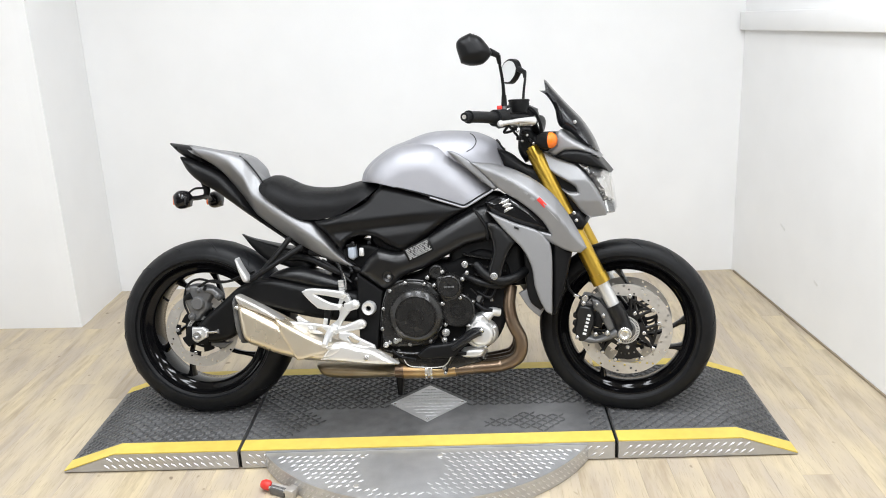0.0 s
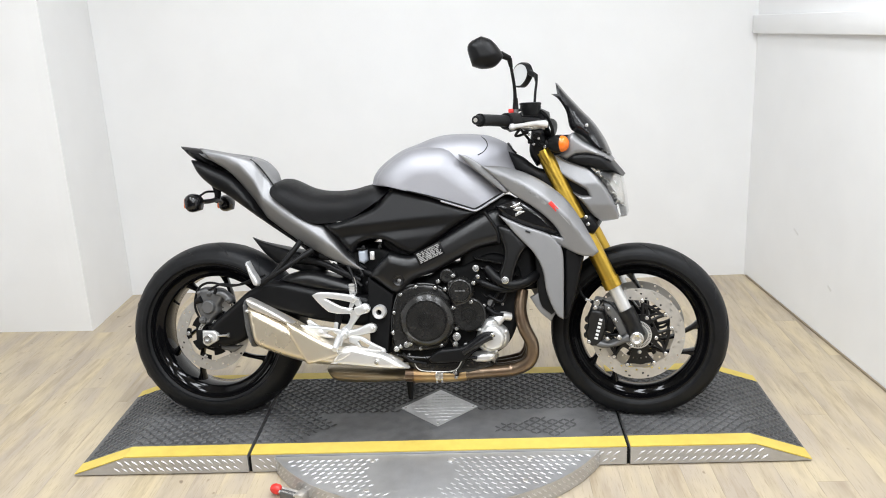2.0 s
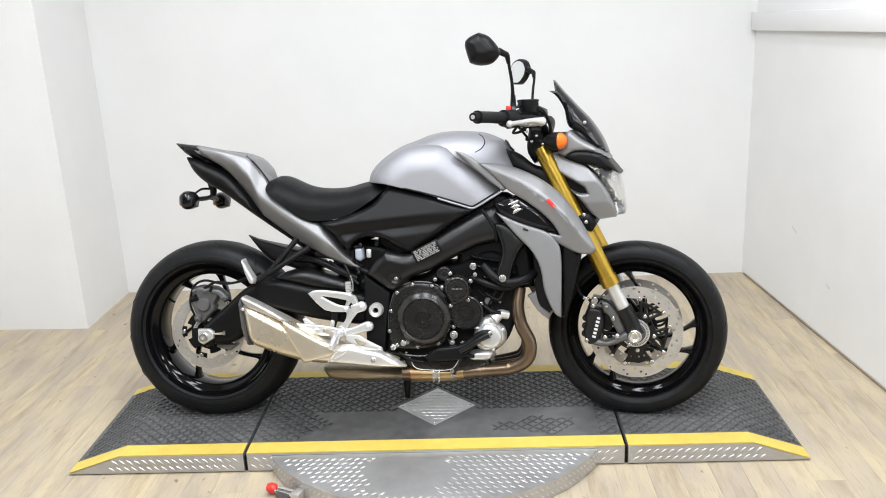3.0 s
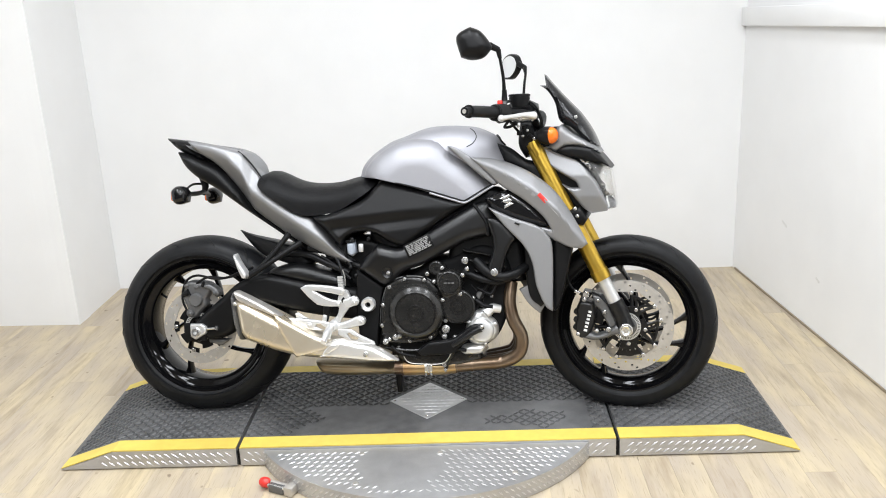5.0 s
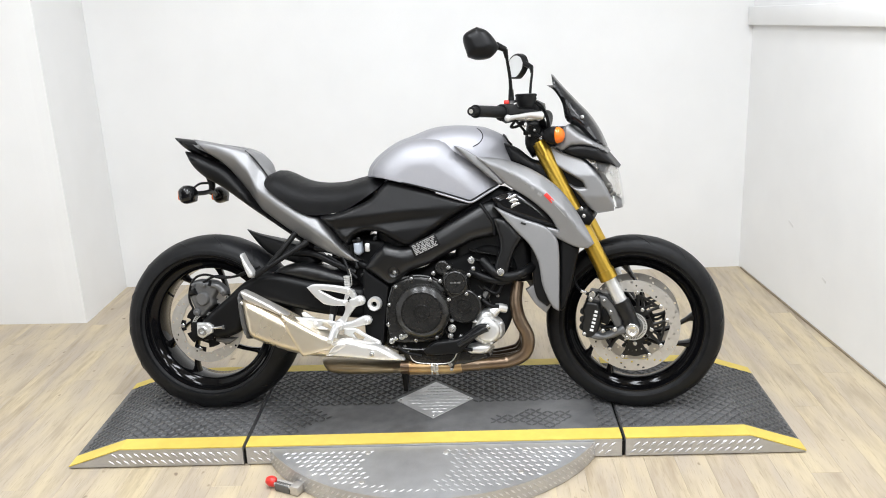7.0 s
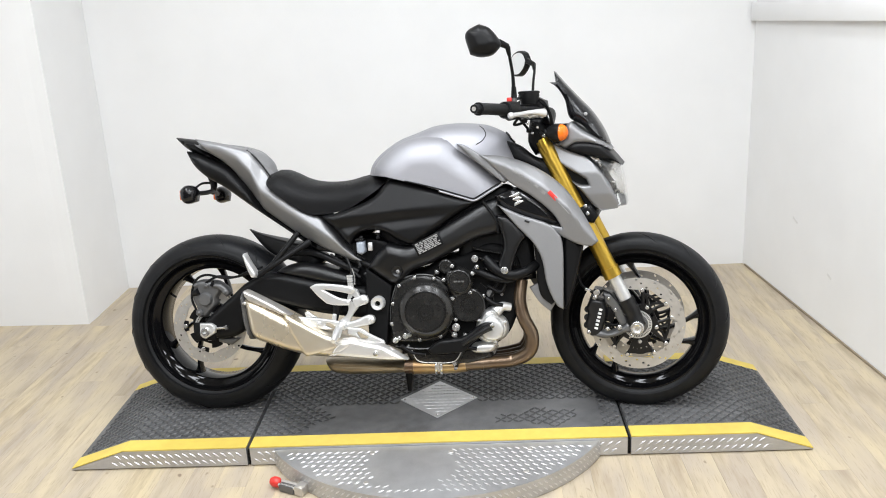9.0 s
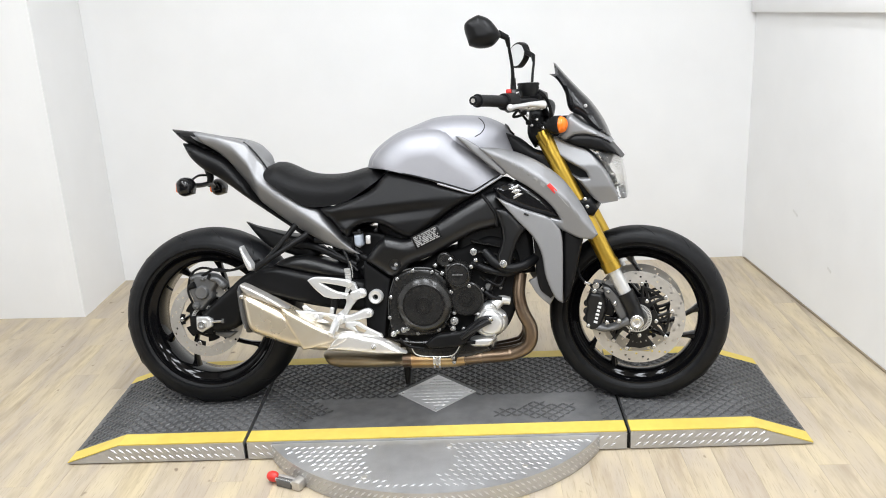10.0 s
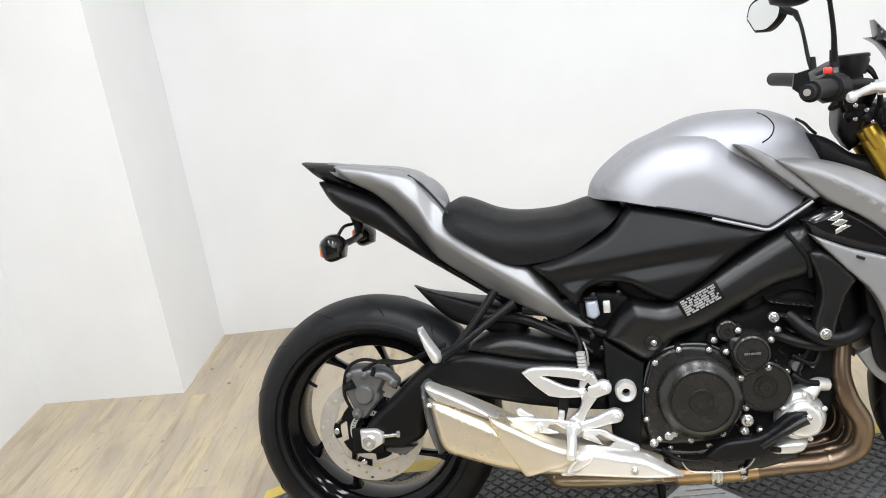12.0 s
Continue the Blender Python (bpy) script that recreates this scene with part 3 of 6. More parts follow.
# the same boards go on through the added, unseen hall
starts += [(-2.31 - k * BOARD_W, -1.95) for k in range(1, 24)] + [(-2.31 + k * BOARD_W, -1.95) for k in range(44, 70)]
bm = bmesh.new()
for x, y in starts:
    while y > -7.1:
        length = min(rng.choice(LENGTHS), y + 7.12)
        x0, x1, y0, y1 = x - BOARD_W / 2 + 0.0002, x + BOARD_W / 2 - 0.0002, y - length + 0.0002, y - 0.0002
        lo = [bm.verts.new((u, v, -0.004)) for u, v in ((x0, y0), (x1, y0), (x1, y1), (x0, y1))]
        hi = [bm.verts.new((v.co.x, v.co.y, 0.0)) for v in lo]
        bm.faces.new(hi)
        for k in range(4):
            bm.faces.new((lo[k], lo[(k + 1) % 4], hi[(k + 1) % 4], hi[k]))
        y -= length
tagged(part("more_planks", bm, PLANK, floor, smooth=False), kind="stuff")

# ---- the motorcycle ----
BIKE = pose(-0.05, -0.077, 0.065, -12.5, 0, -3.5)
bike = empty("motorcycle", "grey and black naked sport motorcycle leaning on its stand", "motorcycle", BIKE)
HEAD = Matrix.Translation((0.70, 0, 0.292))
STEER = HEAD @ Matrix.Rotation(radians(-9), 4, Vector((-0.407, 0, 0.9135))) @ HEAD.inverted()


def steered(bm):
    bm.transform(STEER)
    return bm


def at(x, y, z):
    return Matrix.Translation((x, y, z))


def tyre(r, half, rim_r):
    shoulder = r - half * 0.52
    side = [(rim_r, -half * 0.72), (rim_r + 0.004, -half * 0.84), (rim_r + 0.012, -half * 0.88), (rim_r + 0.013, -half * 0.905), ((rim_r + shoulder) / 2, -half * 0.985), (shoulder - 0.003, -half * 1.0), (shoulder, -half * 0.985)]
    arc = [(shoulder + (r - shoulder) * math.cos(a) ** 0.85, half * 0.975 * math.sin(a)) for a in np.linspace(-1.5, 1.5, 19)]
    prof = side + arc + [(q, -y) for q, y in reversed(side)]
    return revolve(prof, 96)


def rim_mesh(rim_r, half):
    """A deep cast rim: rolled lips, sloping wells and a flat drop centre."""
    near = [(rim_r + 0.006, -half), (rim_r + 0.003, -half - 0.003), (rim_r - 0.002, -half - 0.003), (rim_r - 0.006, -half + 0.002), (rim_r - 0.010, -half + 0.010), (rim_r - 0.020, -half + 0.016), (rim_r - 0.033, -half + 0.021), (rim_r - 0.037, -half + 0.027)]
    prof = near + [(r, -y) for r, y in reversed(near)] + [(rim_r - 0.006, half * 0.5), (rim_r - 0.006, -half * 0.5)]
    return revolve(prof, 96)


def spoke_mesh(end, r0, r1, sweep=44):
    """One swept arm of a paired spoke, from the hub to the rim, waisted and flared at both ends."""
    line, rings = [], []
    for t in np.linspace(0, 1, 9):
        a, r = radians(end - sweep * (1 - t) ** 1.4), r0 + (r1 - r0) * t
        line.append(Vector((r * math.cos(a), 0, r * math.sin(a))))
    bm = bmesh.new()
    for i, p in enumerate(line):
        t = i / 8
        d = (line[min(i + 1, 8)] - line[max(i - 1, 0)]).normalized()
        s = Vector((-d.z, 0, d.x))
        w = 0.0064 + 0.009 * max(0, 1 - t * 4) + 0.020 * max(0, t - 0.80) ** 1.5 * 4.5
        h = 0.019 + 0.008 * max(0, 1 - t * 3) + 0.007 * max(0, t - 0.8) * 5
        rings.append([bm.verts.new(p + s * u * w + Vector((0, v * h, 0))) for u, v in ((-1, 0.5), (-0.45, 1), (0.45, 1), (1, 0.5), (1, -0.5), (0.45, -1), (-0.45, -1), (-1, -0.5))])
    for a, b in zip(rings, rings[1:]):
        for k in range(8):
            bm.faces.new((a[k], a[(k + 1) % 8], b[(k + 1) % 8], b[k]))
    bm.faces.new(rings[0])
    bm.faces.new(rings[-1][::-1])
    return bm


def polar_plate(c, y, thick, rows, seg, gaps, wave=None):
    """A flat round plate about an axle, in rings of radii, with the cells that gaps(i, k) names left open right through."""
    bm = bmesh.new()
    layers = []
    for s in (-thick / 2, thick / 2):
        layers.append([[bm.verts.new((c[0] + (r + (wave(i, k) if wave else 0)) * math.cos(2 * math.pi * k / seg), y + s, c[2] + (r + (wave(i, k) if wave else 0)) * math.sin(2 * math.pi * k / seg))) for k in range(seg)] for i, r in enumerate(rows)])
    n = len(rows) - 1
    solid_cell = [[not gaps(i, k) for k in range(seg)] for i in range(n)]
    for i in range(n):
        for k in range(seg):
            if not solid_cell[i][k]:
                continue
            m = (k + 1) % seg
            a, b = layers
            bm.faces.new((a[i][k], a[i + 1][k], a[i + 1][m], a[i][m]))
            bm.faces.new((b[i][m], b[i + 1][m], b[i + 1][k], b[i][k]))
            if i == 0 or not solid_cell[i - 1][k]:
                bm.faces.new((a[i][k], a[i][m], b[i][m], b[i][k]))
            if i == n - 1 or not solid_cell[i + 1][k]:
                bm.faces.new((a[i + 1][m], a[i + 1][k], b[i + 1][k], b[i + 1][m]))
            if not solid_cell[i][k - 1]:
                bm.faces.new((a[i + 1][k], a[i][k], b[i][k], b[i + 1][k]))
            if not solid_cell[i][m]:
                bm.faces.new((a[i][m], a[i + 1][m], b[i + 1][m], b[i][m]))
    return bm


def brake_disc(c, y, r_out, r_in, lobes, seg=120, thick=0.005):
    """A drilled brake ring with a waved inner edge; its holes go right through."""
    rows = [r_in + (r_out - r_in) * v for v in (0, 0.10, 0.28, 0.41, 0.59, 0.72, 0.90, 1)]
    period = 8

    def gaps(i, k):
        return (i == 1 and k % period == 1) or (i == 3 and k % period == 4) or (i == 5 and k % period == 6)

    return polar_plate(c, y, thick, rows, seg, gaps, lambda i, k: 0.003 * math.cos(lobes * 2 * math.pi * k / seg) if i == 0 else 0)


def wheel(name, label, centre, r, half, rim_half, pairs, fork, put):
    m = at(*centre)

    def placed(bm):
        bm.transform(m)
        return put(bm)

    w = part(name, placed(rim_mesh(0.232, rim_half)), RIM, bike, label)
    part("tyre", placed(tyre(r, half, 0.231)), RUBBER, w, "black tyre with a dusty tread")
    part("hub", placed(revolve([(0.018, -0.05), (0.05, -0.045), (0.046, -0.02), (0.042, 0.02), (0.05, 0.045), (0.018, 0.05)], 40)), RIM, w)
    for c in pairs:
        for s in (-fork, fork):
            part("spoke", placed(spoke_mesh(c + s, 0.040, 0.199)), RIM, w)
    # short bent grooves that run over the shoulder of the tread
    for k in range(14):
        for s in (-1, 1):
            a = 2 * math.pi * (k + (0.5 if s > 0 else 0)) / 14
            pts = []
            for u in np.linspace(0, 1, 7):
                lean, b = 1.30 - 0.95 * u, a + 0.16 * u + 0.05 * u * u
                shoulder = r - half * 0.52
                q = shoulder + (r - shoulder) * math.cos(lean) ** 0.85 - 0.0002
                pts.append((q * math.cos(b), s * half * 0.975 * math.sin(lean), q * math.sin(b)))
            part("groove", placed(tube(pts, [0.0006, 0.0018, 0.0022, 0.0022, 0.0018, 0.0014, 0.0006], 6, 2)), HOSE, w)
    # balance weights and valve stem
    part("valve_stem", placed(tube([(0.198 * math.cos(2.6), -0.012, 0.198 * math.sin(2.6)), (0.176 * math.cos(2.6), -0.016, 0.176 * math.sin(2.6))], [0.005, 0.004], 10)), HOSE, w)
    return w


def bolt(p, r=0.007, parent=None, mat=None, depth=0.008, m=None):
    bm = merge(disc(r, depth, at(*p), 12), disc(r * 0.55, depth, at(p[0], p[1] - depth * 0.5, p[2]), 6))
    if m is not None:
        bm.transform(m)
    return part("bolt", bm, mat or BOLT, parent or bike, "bright bolt head")


same = lambda bm: bm
wheel("rear_wheel", "gloss black rear wheel with paired swept spokes", (-0.728, 0, 0.300), 0.311, 0.095, 0.076, (106, 226, 346), 20, same)
wheel("front_wheel", "gloss black front wheel with paired swept spokes", (0.742, 0, 0.292), 0.297, 0.060, 0.047, (-8, 112, 232), 14, steered)
FC, RC = Vector((0.742, 0, 0.292)), Vector((-0.728, 0, 0.300))

# front brakes, axle and lower legs
FORK_UP, FORK_LOW = (0.452, -0.105, 0.888), (0.716, -0.105, 0.358)
for side in (-1, 1):
    ring = part("brake_disc", steered(brake_disc(FC, side * 0.071, 0.154, 0.117, 10)), STEEL, bike, "drilled steel brake disc")
    carrier = part("carrier", steered(polar_plate(FC, side * 0.067, 0.008, (0.036, 0.048, 0.060, 0.067), 120, lambda i, k: i == 1 and (k - 8) % 24 < 5, lambda i, k: 0.004 * math.cos(2 * math.pi * (k - 20) / 24) if i == 3 else 0)), FRAME, ring, "black lattice carrier of the disc")
    part("lower_plate", steered(polar_plate(FC, side * 0.067, 0.007, (0.062, 0.082, 0.088, 0.104), 120, lambda i, k: not 84 <= k < 99 or (i == 1 and k in (86, 89, 92, 96)), lambda i, k: 0.002 * math.cos(2 * math.pi * (k - 20) / 12) if i == 3 else 0)), FRAME, carrier)
    for k in range(5):
        a = radians(276 + 72 * k)
        spot = lambda r, b, y: (FC.x + r * math.cos(b), side * y, FC.z + r * math.sin(b))
        for b in (-0.42, 0.39):
            part("arm", steered(tube([spot(0.060, a + b * 0.66, 0.067), spot(0.082, a + b * 0.80, 0.067), spot(0.102, a + b * 0.93, 0.068), spot(0.115, a + b, 0.069)], [0.0075, 0.0052, 0.0058, 0.0085], 10, 4, 0.6)), FRAME, carrier)
            part("brace", steered(tube([spot(0.064, a + b * 0.12, 0.067), spot(0.084, a + b * 0.34, 0.067), spot(0.101, a + b * 0.72, 0.067)], [0.0052, 0.0042, 0.005], 8, 3, 0.6)), FRAME, carrier)
            part("bobbin", steered(disc(0.0072, 0.010, at(*spot(0.1125, a + b, 0.071)), 18)), BOLT, carrier, "bright floating bobbin")
        part("web", steered(tube([spot(0.104, a - 0.38, 0.067), spot(0.100, a, 0.067), spot(0.104, a + 0.36, 0.067)], 0.0045, 8, 4, 0.7)), FRAME, carrier)
        part("carrier_bolt", steered(disc(0.0068, 0.009, at(*spot(0.062, a, 0.072)), 14)), BOLT, carrier)
    # fork legs
    y = side * 0.105
    up, low = Vector((FORK_UP[0], y, FORK_UP[2])), Vector((FORK_LOW[0], y, FORK_LOW[2]))
    leg = part("fork_leg", steered(tube([up, up.lerp(low, 0.35), up.lerp(low, 0.80)], [0.026, 0.0265, 0.0275], 24)), GOLD, bike, "gold anodised fork tube")
    part("collar", steered(tube([up.lerp(low, 0.76), up.lerp(low, 0.815)], 0.0305, 24)), GOLD, leg)
    part("stanchion", steered(tube([up.lerp(low, 0.8), up.lerp(low, 0.985)], 0.0215, 24)), ALLOY, leg, "chrome inner fork tube")
    part("axle_lug", steered(tube([up.lerp(low, 0.955), up.lerp(low, 1.02), (FC.x - 0.012, y, FC.z + 0.035), (FC.x, y, FC.z)], [0.028, 0.028, 0.026, 0.03], 20)), FRAME, leg, "dark grey fork foot")
    part("fork_cap", steered(tube([up.lerp(low, -0.035), up.lerp(low, 0.015)], 0.0225, 20)), GOLD, leg)
part("front_axle", steered(merge(disc(0.022, 0.03, at(FC.x, -0.13, FC.z)), revolve([(0.008, -0.145), (0.015, -0.149), (0.017, -0.14), (0.008, -0.135)], 24, at(FC.x, 0, FC.z)))), BOLT, bike, "bright axle nut")
part("sensor_ring", steered(polar_plate(FC, -0.083, 0.004, (0.034, 0.037, 0.044, 0.047), 96, lambda i, k: i == 1 and k % 2 == 0)), ALLOY, bike, "toothed bright sensor ring on the front hub")
part("hub_spacer", steered(revolve([(0.022, -0.10), (0.032, -0.098), (0.034, -0.07), (0.022, -0.07)], 36, at(*FC))), CALIPER, bike)
for side in (-1, 1):
    shell = solid([(0.592, 0.384), (0.613, 0.381), (0.635, 0.375), (0.643, 0.33), (0.631, 0.282), (0.619, 0.257), (0.59, 0.255), (0.576, 0.283), (0.574, 0.305), (0.581, 0.329), (0.577, 0.352)], 0.10, 0.121, 0.045, 0.009, step=0.006, corner=30)
    c = part("brake_caliper", steered(shell if side < 0 else mirrored(shell)), CALIPER_BLACK, bike, "black radial brake caliper")
    if side < 0:
        for k, h in enumerate((0.012, 0.010, 0.010, 0.010, 0.013, 0.010)):
            z = 0.285 + k * 0.0125
            part("lettering_bar", steered(rbox(0.0105 if k % 2 else 0.012, 0.002, 0.0075, at(0.6095 + (z - 0.285) * 0.25, -0.1215, z) @ Matrix.Rotation(radians(14), 4, "Y"), 0.0006)), WHITE, c, "white bar of raised lettering")
        for z in (0.292, 0.318, 0.345):
            part("piston_bore", steered(disc(0.0115, 0.012, at(0.579 + (z - 0.292) * 0.06, -0.104, z), 18)), CALIPER_BLACK, c)
        part("bridge_pin", steered(tube([(0.574, -0.09, 0.318), (0.60, -0.09, 0.318)], 0.004, 8)), BOLT, c)
        part("mount", steered(solid([(0.63, 0.405), (0.665, 0.399), (0.692, 0.358), (0.714, 0.301), (0.69, 0.285), (0.672, 0.318), (0.655, 0.352), (0.638, 0.365)], 0.096, 0.112, 0.07, 0.008, step=0.007, corner=34)), CALIPER, c, "grey cast caliper mount")
        part("mount", steered(solid([(0.599, 0.258), (0.618, 0.276), (0.655, 0.271), (0.69, 0.288), (0.71, 0.303), (0.732, 0.30), (0.727, 0.273), (0.70, 0.268), (0.682, 0.259), (0.636, 0.250)], 0.108, 0.122, 0.08, 0.009, step=0.007, corner=34)), CALIPER, c, "grey cast caliper mount")
        part("pad_spring", steered(rbox(0.03, 0.012, 0.05, at(0.655, -0.088, 0.325) @ Matrix.Rotation(radians(14), 4, "Y"), 0.004)), HOSE, c)
        for p, r in (((0.585, -0.122, 0.272), 0.007), ((0.606, -0.116, 0.387), 0.008), ((0.646, -0.124, 0.284), 0.0075), ((0.685, -0.126, 0.29), 0.0085), ((0.725, -0.128, 0.263), 0.007), ((0.672, -0.116, 0.346), 0.0075), ((0.65, -0.116, 0.385), 0.006)):
            bolt(p, r, c, m=STEER)
        part("banjo", steered(disc(0.0115, 0.016, at(0.611, -0.108, 0.403), 18)), BOLT, c, "bright banjo bolt")
        part("brake_line", steered(tube([(0.611, -0.104, 0.403), (0.585, -0.10, 0.408), (0.56, -0.09, 0.428), (0.549, -0.085, 0.469), (0.556, -0.08, 0.54), (0.577, -0.07, 0.63)], 0.005, 10)), HOSE, c, "black brake hose")
        part("sensor_wire", steered(tube([(0.722, -0.118, 0.325), (0.69, -0.118, 0.365), (0.655, -0.108, 0.40), (0.63, -0.10, 0.41)], 0.003, 8)), HOSE, c)
        part("line_clamp", steered(rbox(0.022, 0.012, 0.010, at(0.583, -0.10, 0.41) @ Matrix.Rotation(radians(20), 4, "Y"), 0.002)), BOLT, c)

# triple clamps and steering head
part("lower_clamp", steered(solid([(0.558, 0.687), (0.597, 0.698), (0.623, 0.66), (0.607, 0.636), (0.576, 0.642)], 0.125, 0.14, None, 0.012, step=0.01)), BLACK, bike, "black lower fork clamp")
part("top_clamp", steered(solid([(0.403, 0.948), (0.45, 0.951), (0.468, 0.924), (0.455, 0.895), (0.412, 0.907)], 0.075, 0.085, None, 0.012, step=0.01)), BLACK, bike, "black upper fork clamp")
part("steering_head", tube([(0.50, 0, 0.90), (0.575, 0, 0.70)], 0.04), FRAME, bike)
bolt((0.582, -0.142, 0.693), 0.006, m=STEER)
bolt((0.589, -0.142, 0.669), 0.006, m=STEER)

# engine
engine = part("engine", solid([(-0.057, 0.46), (0.021, 0.478), (0.079, 0.516), (0.156, 0.53), (0.251, 0.57), (0.326, 0.54), (0.353, 0.474), (0.342, 0.36), (0.302, 0.264), (0.225, 0.217), (0.109, 0.188), (-0.026, 0.196), (-0.067, 0.247)], 0.115, 0.132, None, 0.02), CASTING, bike, "black cast engine with bright bolts")
for k, (a, b) in enumerate(zip([(0.19, 0, 0.561), (0.209, 0, 0.529), (0.228, 0, 0.494)], [(0.327, 0, 0.535), (0.336, 0, 0.504), (0.341, 0, 0.468)])):
    part("cylinder_fin", solid([(a[0], a[2]), (b[0], b[2]), (b[0] + 0.004, b[2] - 0.012), (a[0] + 0.004, a[2] - 0.012)], 0.155, 0.168, None, 0.006, step=0.012), ENGINE, engine)


def round_cover(c, r, y0, y1, plate, hub, dish=0.003):
    """A round cast cover: a domed rim, a flat plate let into it and a raised hub ring. plate and hub are radii."""
    d = y0 - y1
    prof = [(0, y1 + 0.001), (hub * 0.42, y1 + 0.001), (hub * 0.46, y1 - 0.001), (hub * 0.62, y1 - 0.001), (hub * 0.66, y1 + 0.001), (hub * 0.90, y1 + 0.001), (hub * 0.94, y1 - 0.0018), (hub, y1 - 0.0018), (hub * 1.06, y1 + 0.001), (plate * 0.95, y1 + 0.0005), (plate * 0.97, y1 + dish), (plate * 1.005, y1 + dish), (plate * 1.03, y1 - 0.0005)]
    edge, drop = plate * 1.03, (r - plate * 1.03) * 0.78
    for u, v in ((0.10, 0.03), (0.30, 0.17), (0.60, 0.47), (0.85, 0.80), (0.95, 1.05), (1.0, 1.4)):
        prof.append((edge + (r - edge) * u, y1 + min(drop * v, d * 0.9)))
    prof += [(r, y0)]
    return revolve(prof, 72, at(c[0], 0, c[2]), closed=False)


part("crankcase", solid([(-0.162, 0.457), (-0.043, 0.475), (-0.005, 0.455), (-0.008, 0.2), (-0.071, 0.196), (-0.121, 0.236), (-0.148, 0.268), (-0.165, 0.339)], 0.09, 0.105, None, 0.015, step=0.014), ENGINE, engine)
CL = (0.038, -0.2, 0.355)
part("case_cover", solid([(-0.056, 0.449), (-0.002, 0.472), (0.066, 0.468), (0.105, 0.444), (0.12, 0.407), (0.115, 0.303), (0.09, 0.258), (0.013, 0.246), (-0.05, 0.248), (-0.079, 0.258), (-0.087, 0.31), (-0.082, 0.377), (-0.07, 0.42)], 0.145, 0.168, 0.1, 0.01, step=0.008, corner=60), ENGINE, engine, "black cast clutch case")
part("gasket_line", tube([(-0.085, -0.158, 0.31), (-0.080, -0.158, 0.377), (-0.055, -0.158, 0.447), (0.0, -0.158, 0.471), (0.066, -0.158, 0.467), (0.107, -0.158, 0.442)], 0.0025, 8), CALIPER, engine)
part("clutch_cover", round_cover(CL, 0.092, -0.150, -0.205, 0.066, 0.026), ENGINE, engine, "round black clutch cover")
C2, C3 = (0.150, -0.19, 0.452), (0.176, -0.18, 0.371)
part("starter_cover", solid([(0.103, 0.488), (0.135, 0.494), (0.166, 0.492), (0.19, 0.475), (0.196, 0.45), (0.19, 0.42), (0.176, 0.405), (0.132, 0.388), (0.114, 0.412), (0.103, 0.447)], 0.15, 0.183, 0.1, 0.014, step=0.008), ENGINE, engine, "black starter gear case")
part("starter_cap", round_cover(C2, 0.039, -0.165, -0.199, 0.033, 0.009, 0.002), ENGINE, engine)
part("maker_bar", rbox(0.034, 0.001, 0.005, at(C2[0], -0.1993, C2[2]), 0.0004), CALIPER, engine, "worn raised lettering bar")
part("cam_plug", round_cover((0.106, 0, 0.499), 0.024, -0.14, -0.176, 0.018, 0.007, 0.002), ENGINE, engine)
part("crank_cover", round_cover(C3, 0.057, -0.135, -0.18, 0.050, 0.0245, 0.0015), ENGINE, engine, "round black crank cover")
part("crank_cap", revolve([(0, -0.1815), (0.006, -0.1815), (0.007, -0.184), (0.013, -0.184), (0.014, -0.1805), (0, -0.1795)], 32, at(C3[0], 0, C3[2]), closed=False), ENGINE, engine)
# bosses that carry the bolts round the covers
for (x, z), y in [((0.001, 0.464), -0.168), ((0.065, 0.459), -0.168), ((-0.051, 0.438), -0.168), ((-0.074, 0.377), -0.166), ((-0.079, 0.31), -0.166), ((-0.055, 0.263), -0.166), ((0.013, 0.257), -0.166), ((0.082, 0.268), -0.166), ((0.076, 0.481), -0.172), ((0.127, 0.50), -0.178), ((0.099, 0.455), -0.178), ((0.101, 0.412), -0.178), ((0.126, 0.394), -0.178), ((0.193, 0.475), -0.178), ((0.184, 0.413), -0.178), ((0.117, 0.324), -0.168), ((0.134, 0.324), -0.168), ((0.204, 0.321), -0.16), ((0.225, 0.397), -0.16), ((0.162, 0.268), -0.158)]:
    part("bolt_boss", revolve([(0, y), (0.0085, y), (0.0105, y + 0.004), (0.012, y + 0.05), (0, y + 0.05)], 18, at(x, 0, z), closed=False), ENGINE, engine)
    bolt((x, y - 0.002, z), 0.0066, engine)
for p, r in [((0.202, -0.176, 0.523), 0.0115), ((0.208, -0.176, 0.496), 0.007), ((0.134, -0.172, 0.297), 0.0135), ((0.128, -0.168, 0.272), 0.0095), ((-0.068, -0.170, 0.256), 0.0095), ((-0.034, -0.168, 0.270), 0.010), ((-0.021, -0.166, 0.273), 0.007)]:
    bolt(p, r, engine, depth=0.012)
for q, r in (([(0.235, -0.16, 0.39), (0.262, -0.165, 0.372), (0.288, -0.16, 0.366)], 0.008), ([(0.24, -0.15, 0.43), (0.282, -0.155, 0.41), (0.30, -0.15, 0.44)], 0.006), ([(0.118, -0.17, 0.238), (0.16, -0.175, 0.232), (0.2, -0.17, 0.225)], 0.006), ([(-0.05, -0.16, 0.238), (-0.02, -0.165, 0.215), (0.03, -0.165, 0.205)], 0.005)):
    part("loom", tube(q, r, 10), HOSE, engine, "black wiring and small hose")
for p, r in (((0.262, -0.135, 0.42), 0.008), ((0.24, -0.135, 0.455), 0.007), ((0.285, -0.135, 0.40), 0.006), ((0.10, -0.135, 0.228), 0.007), ((0.055, -0.14, 0.232), 0.007), ((-0.03, -0.14, 0.232), 0.006)):
    bolt(p, r, engine)
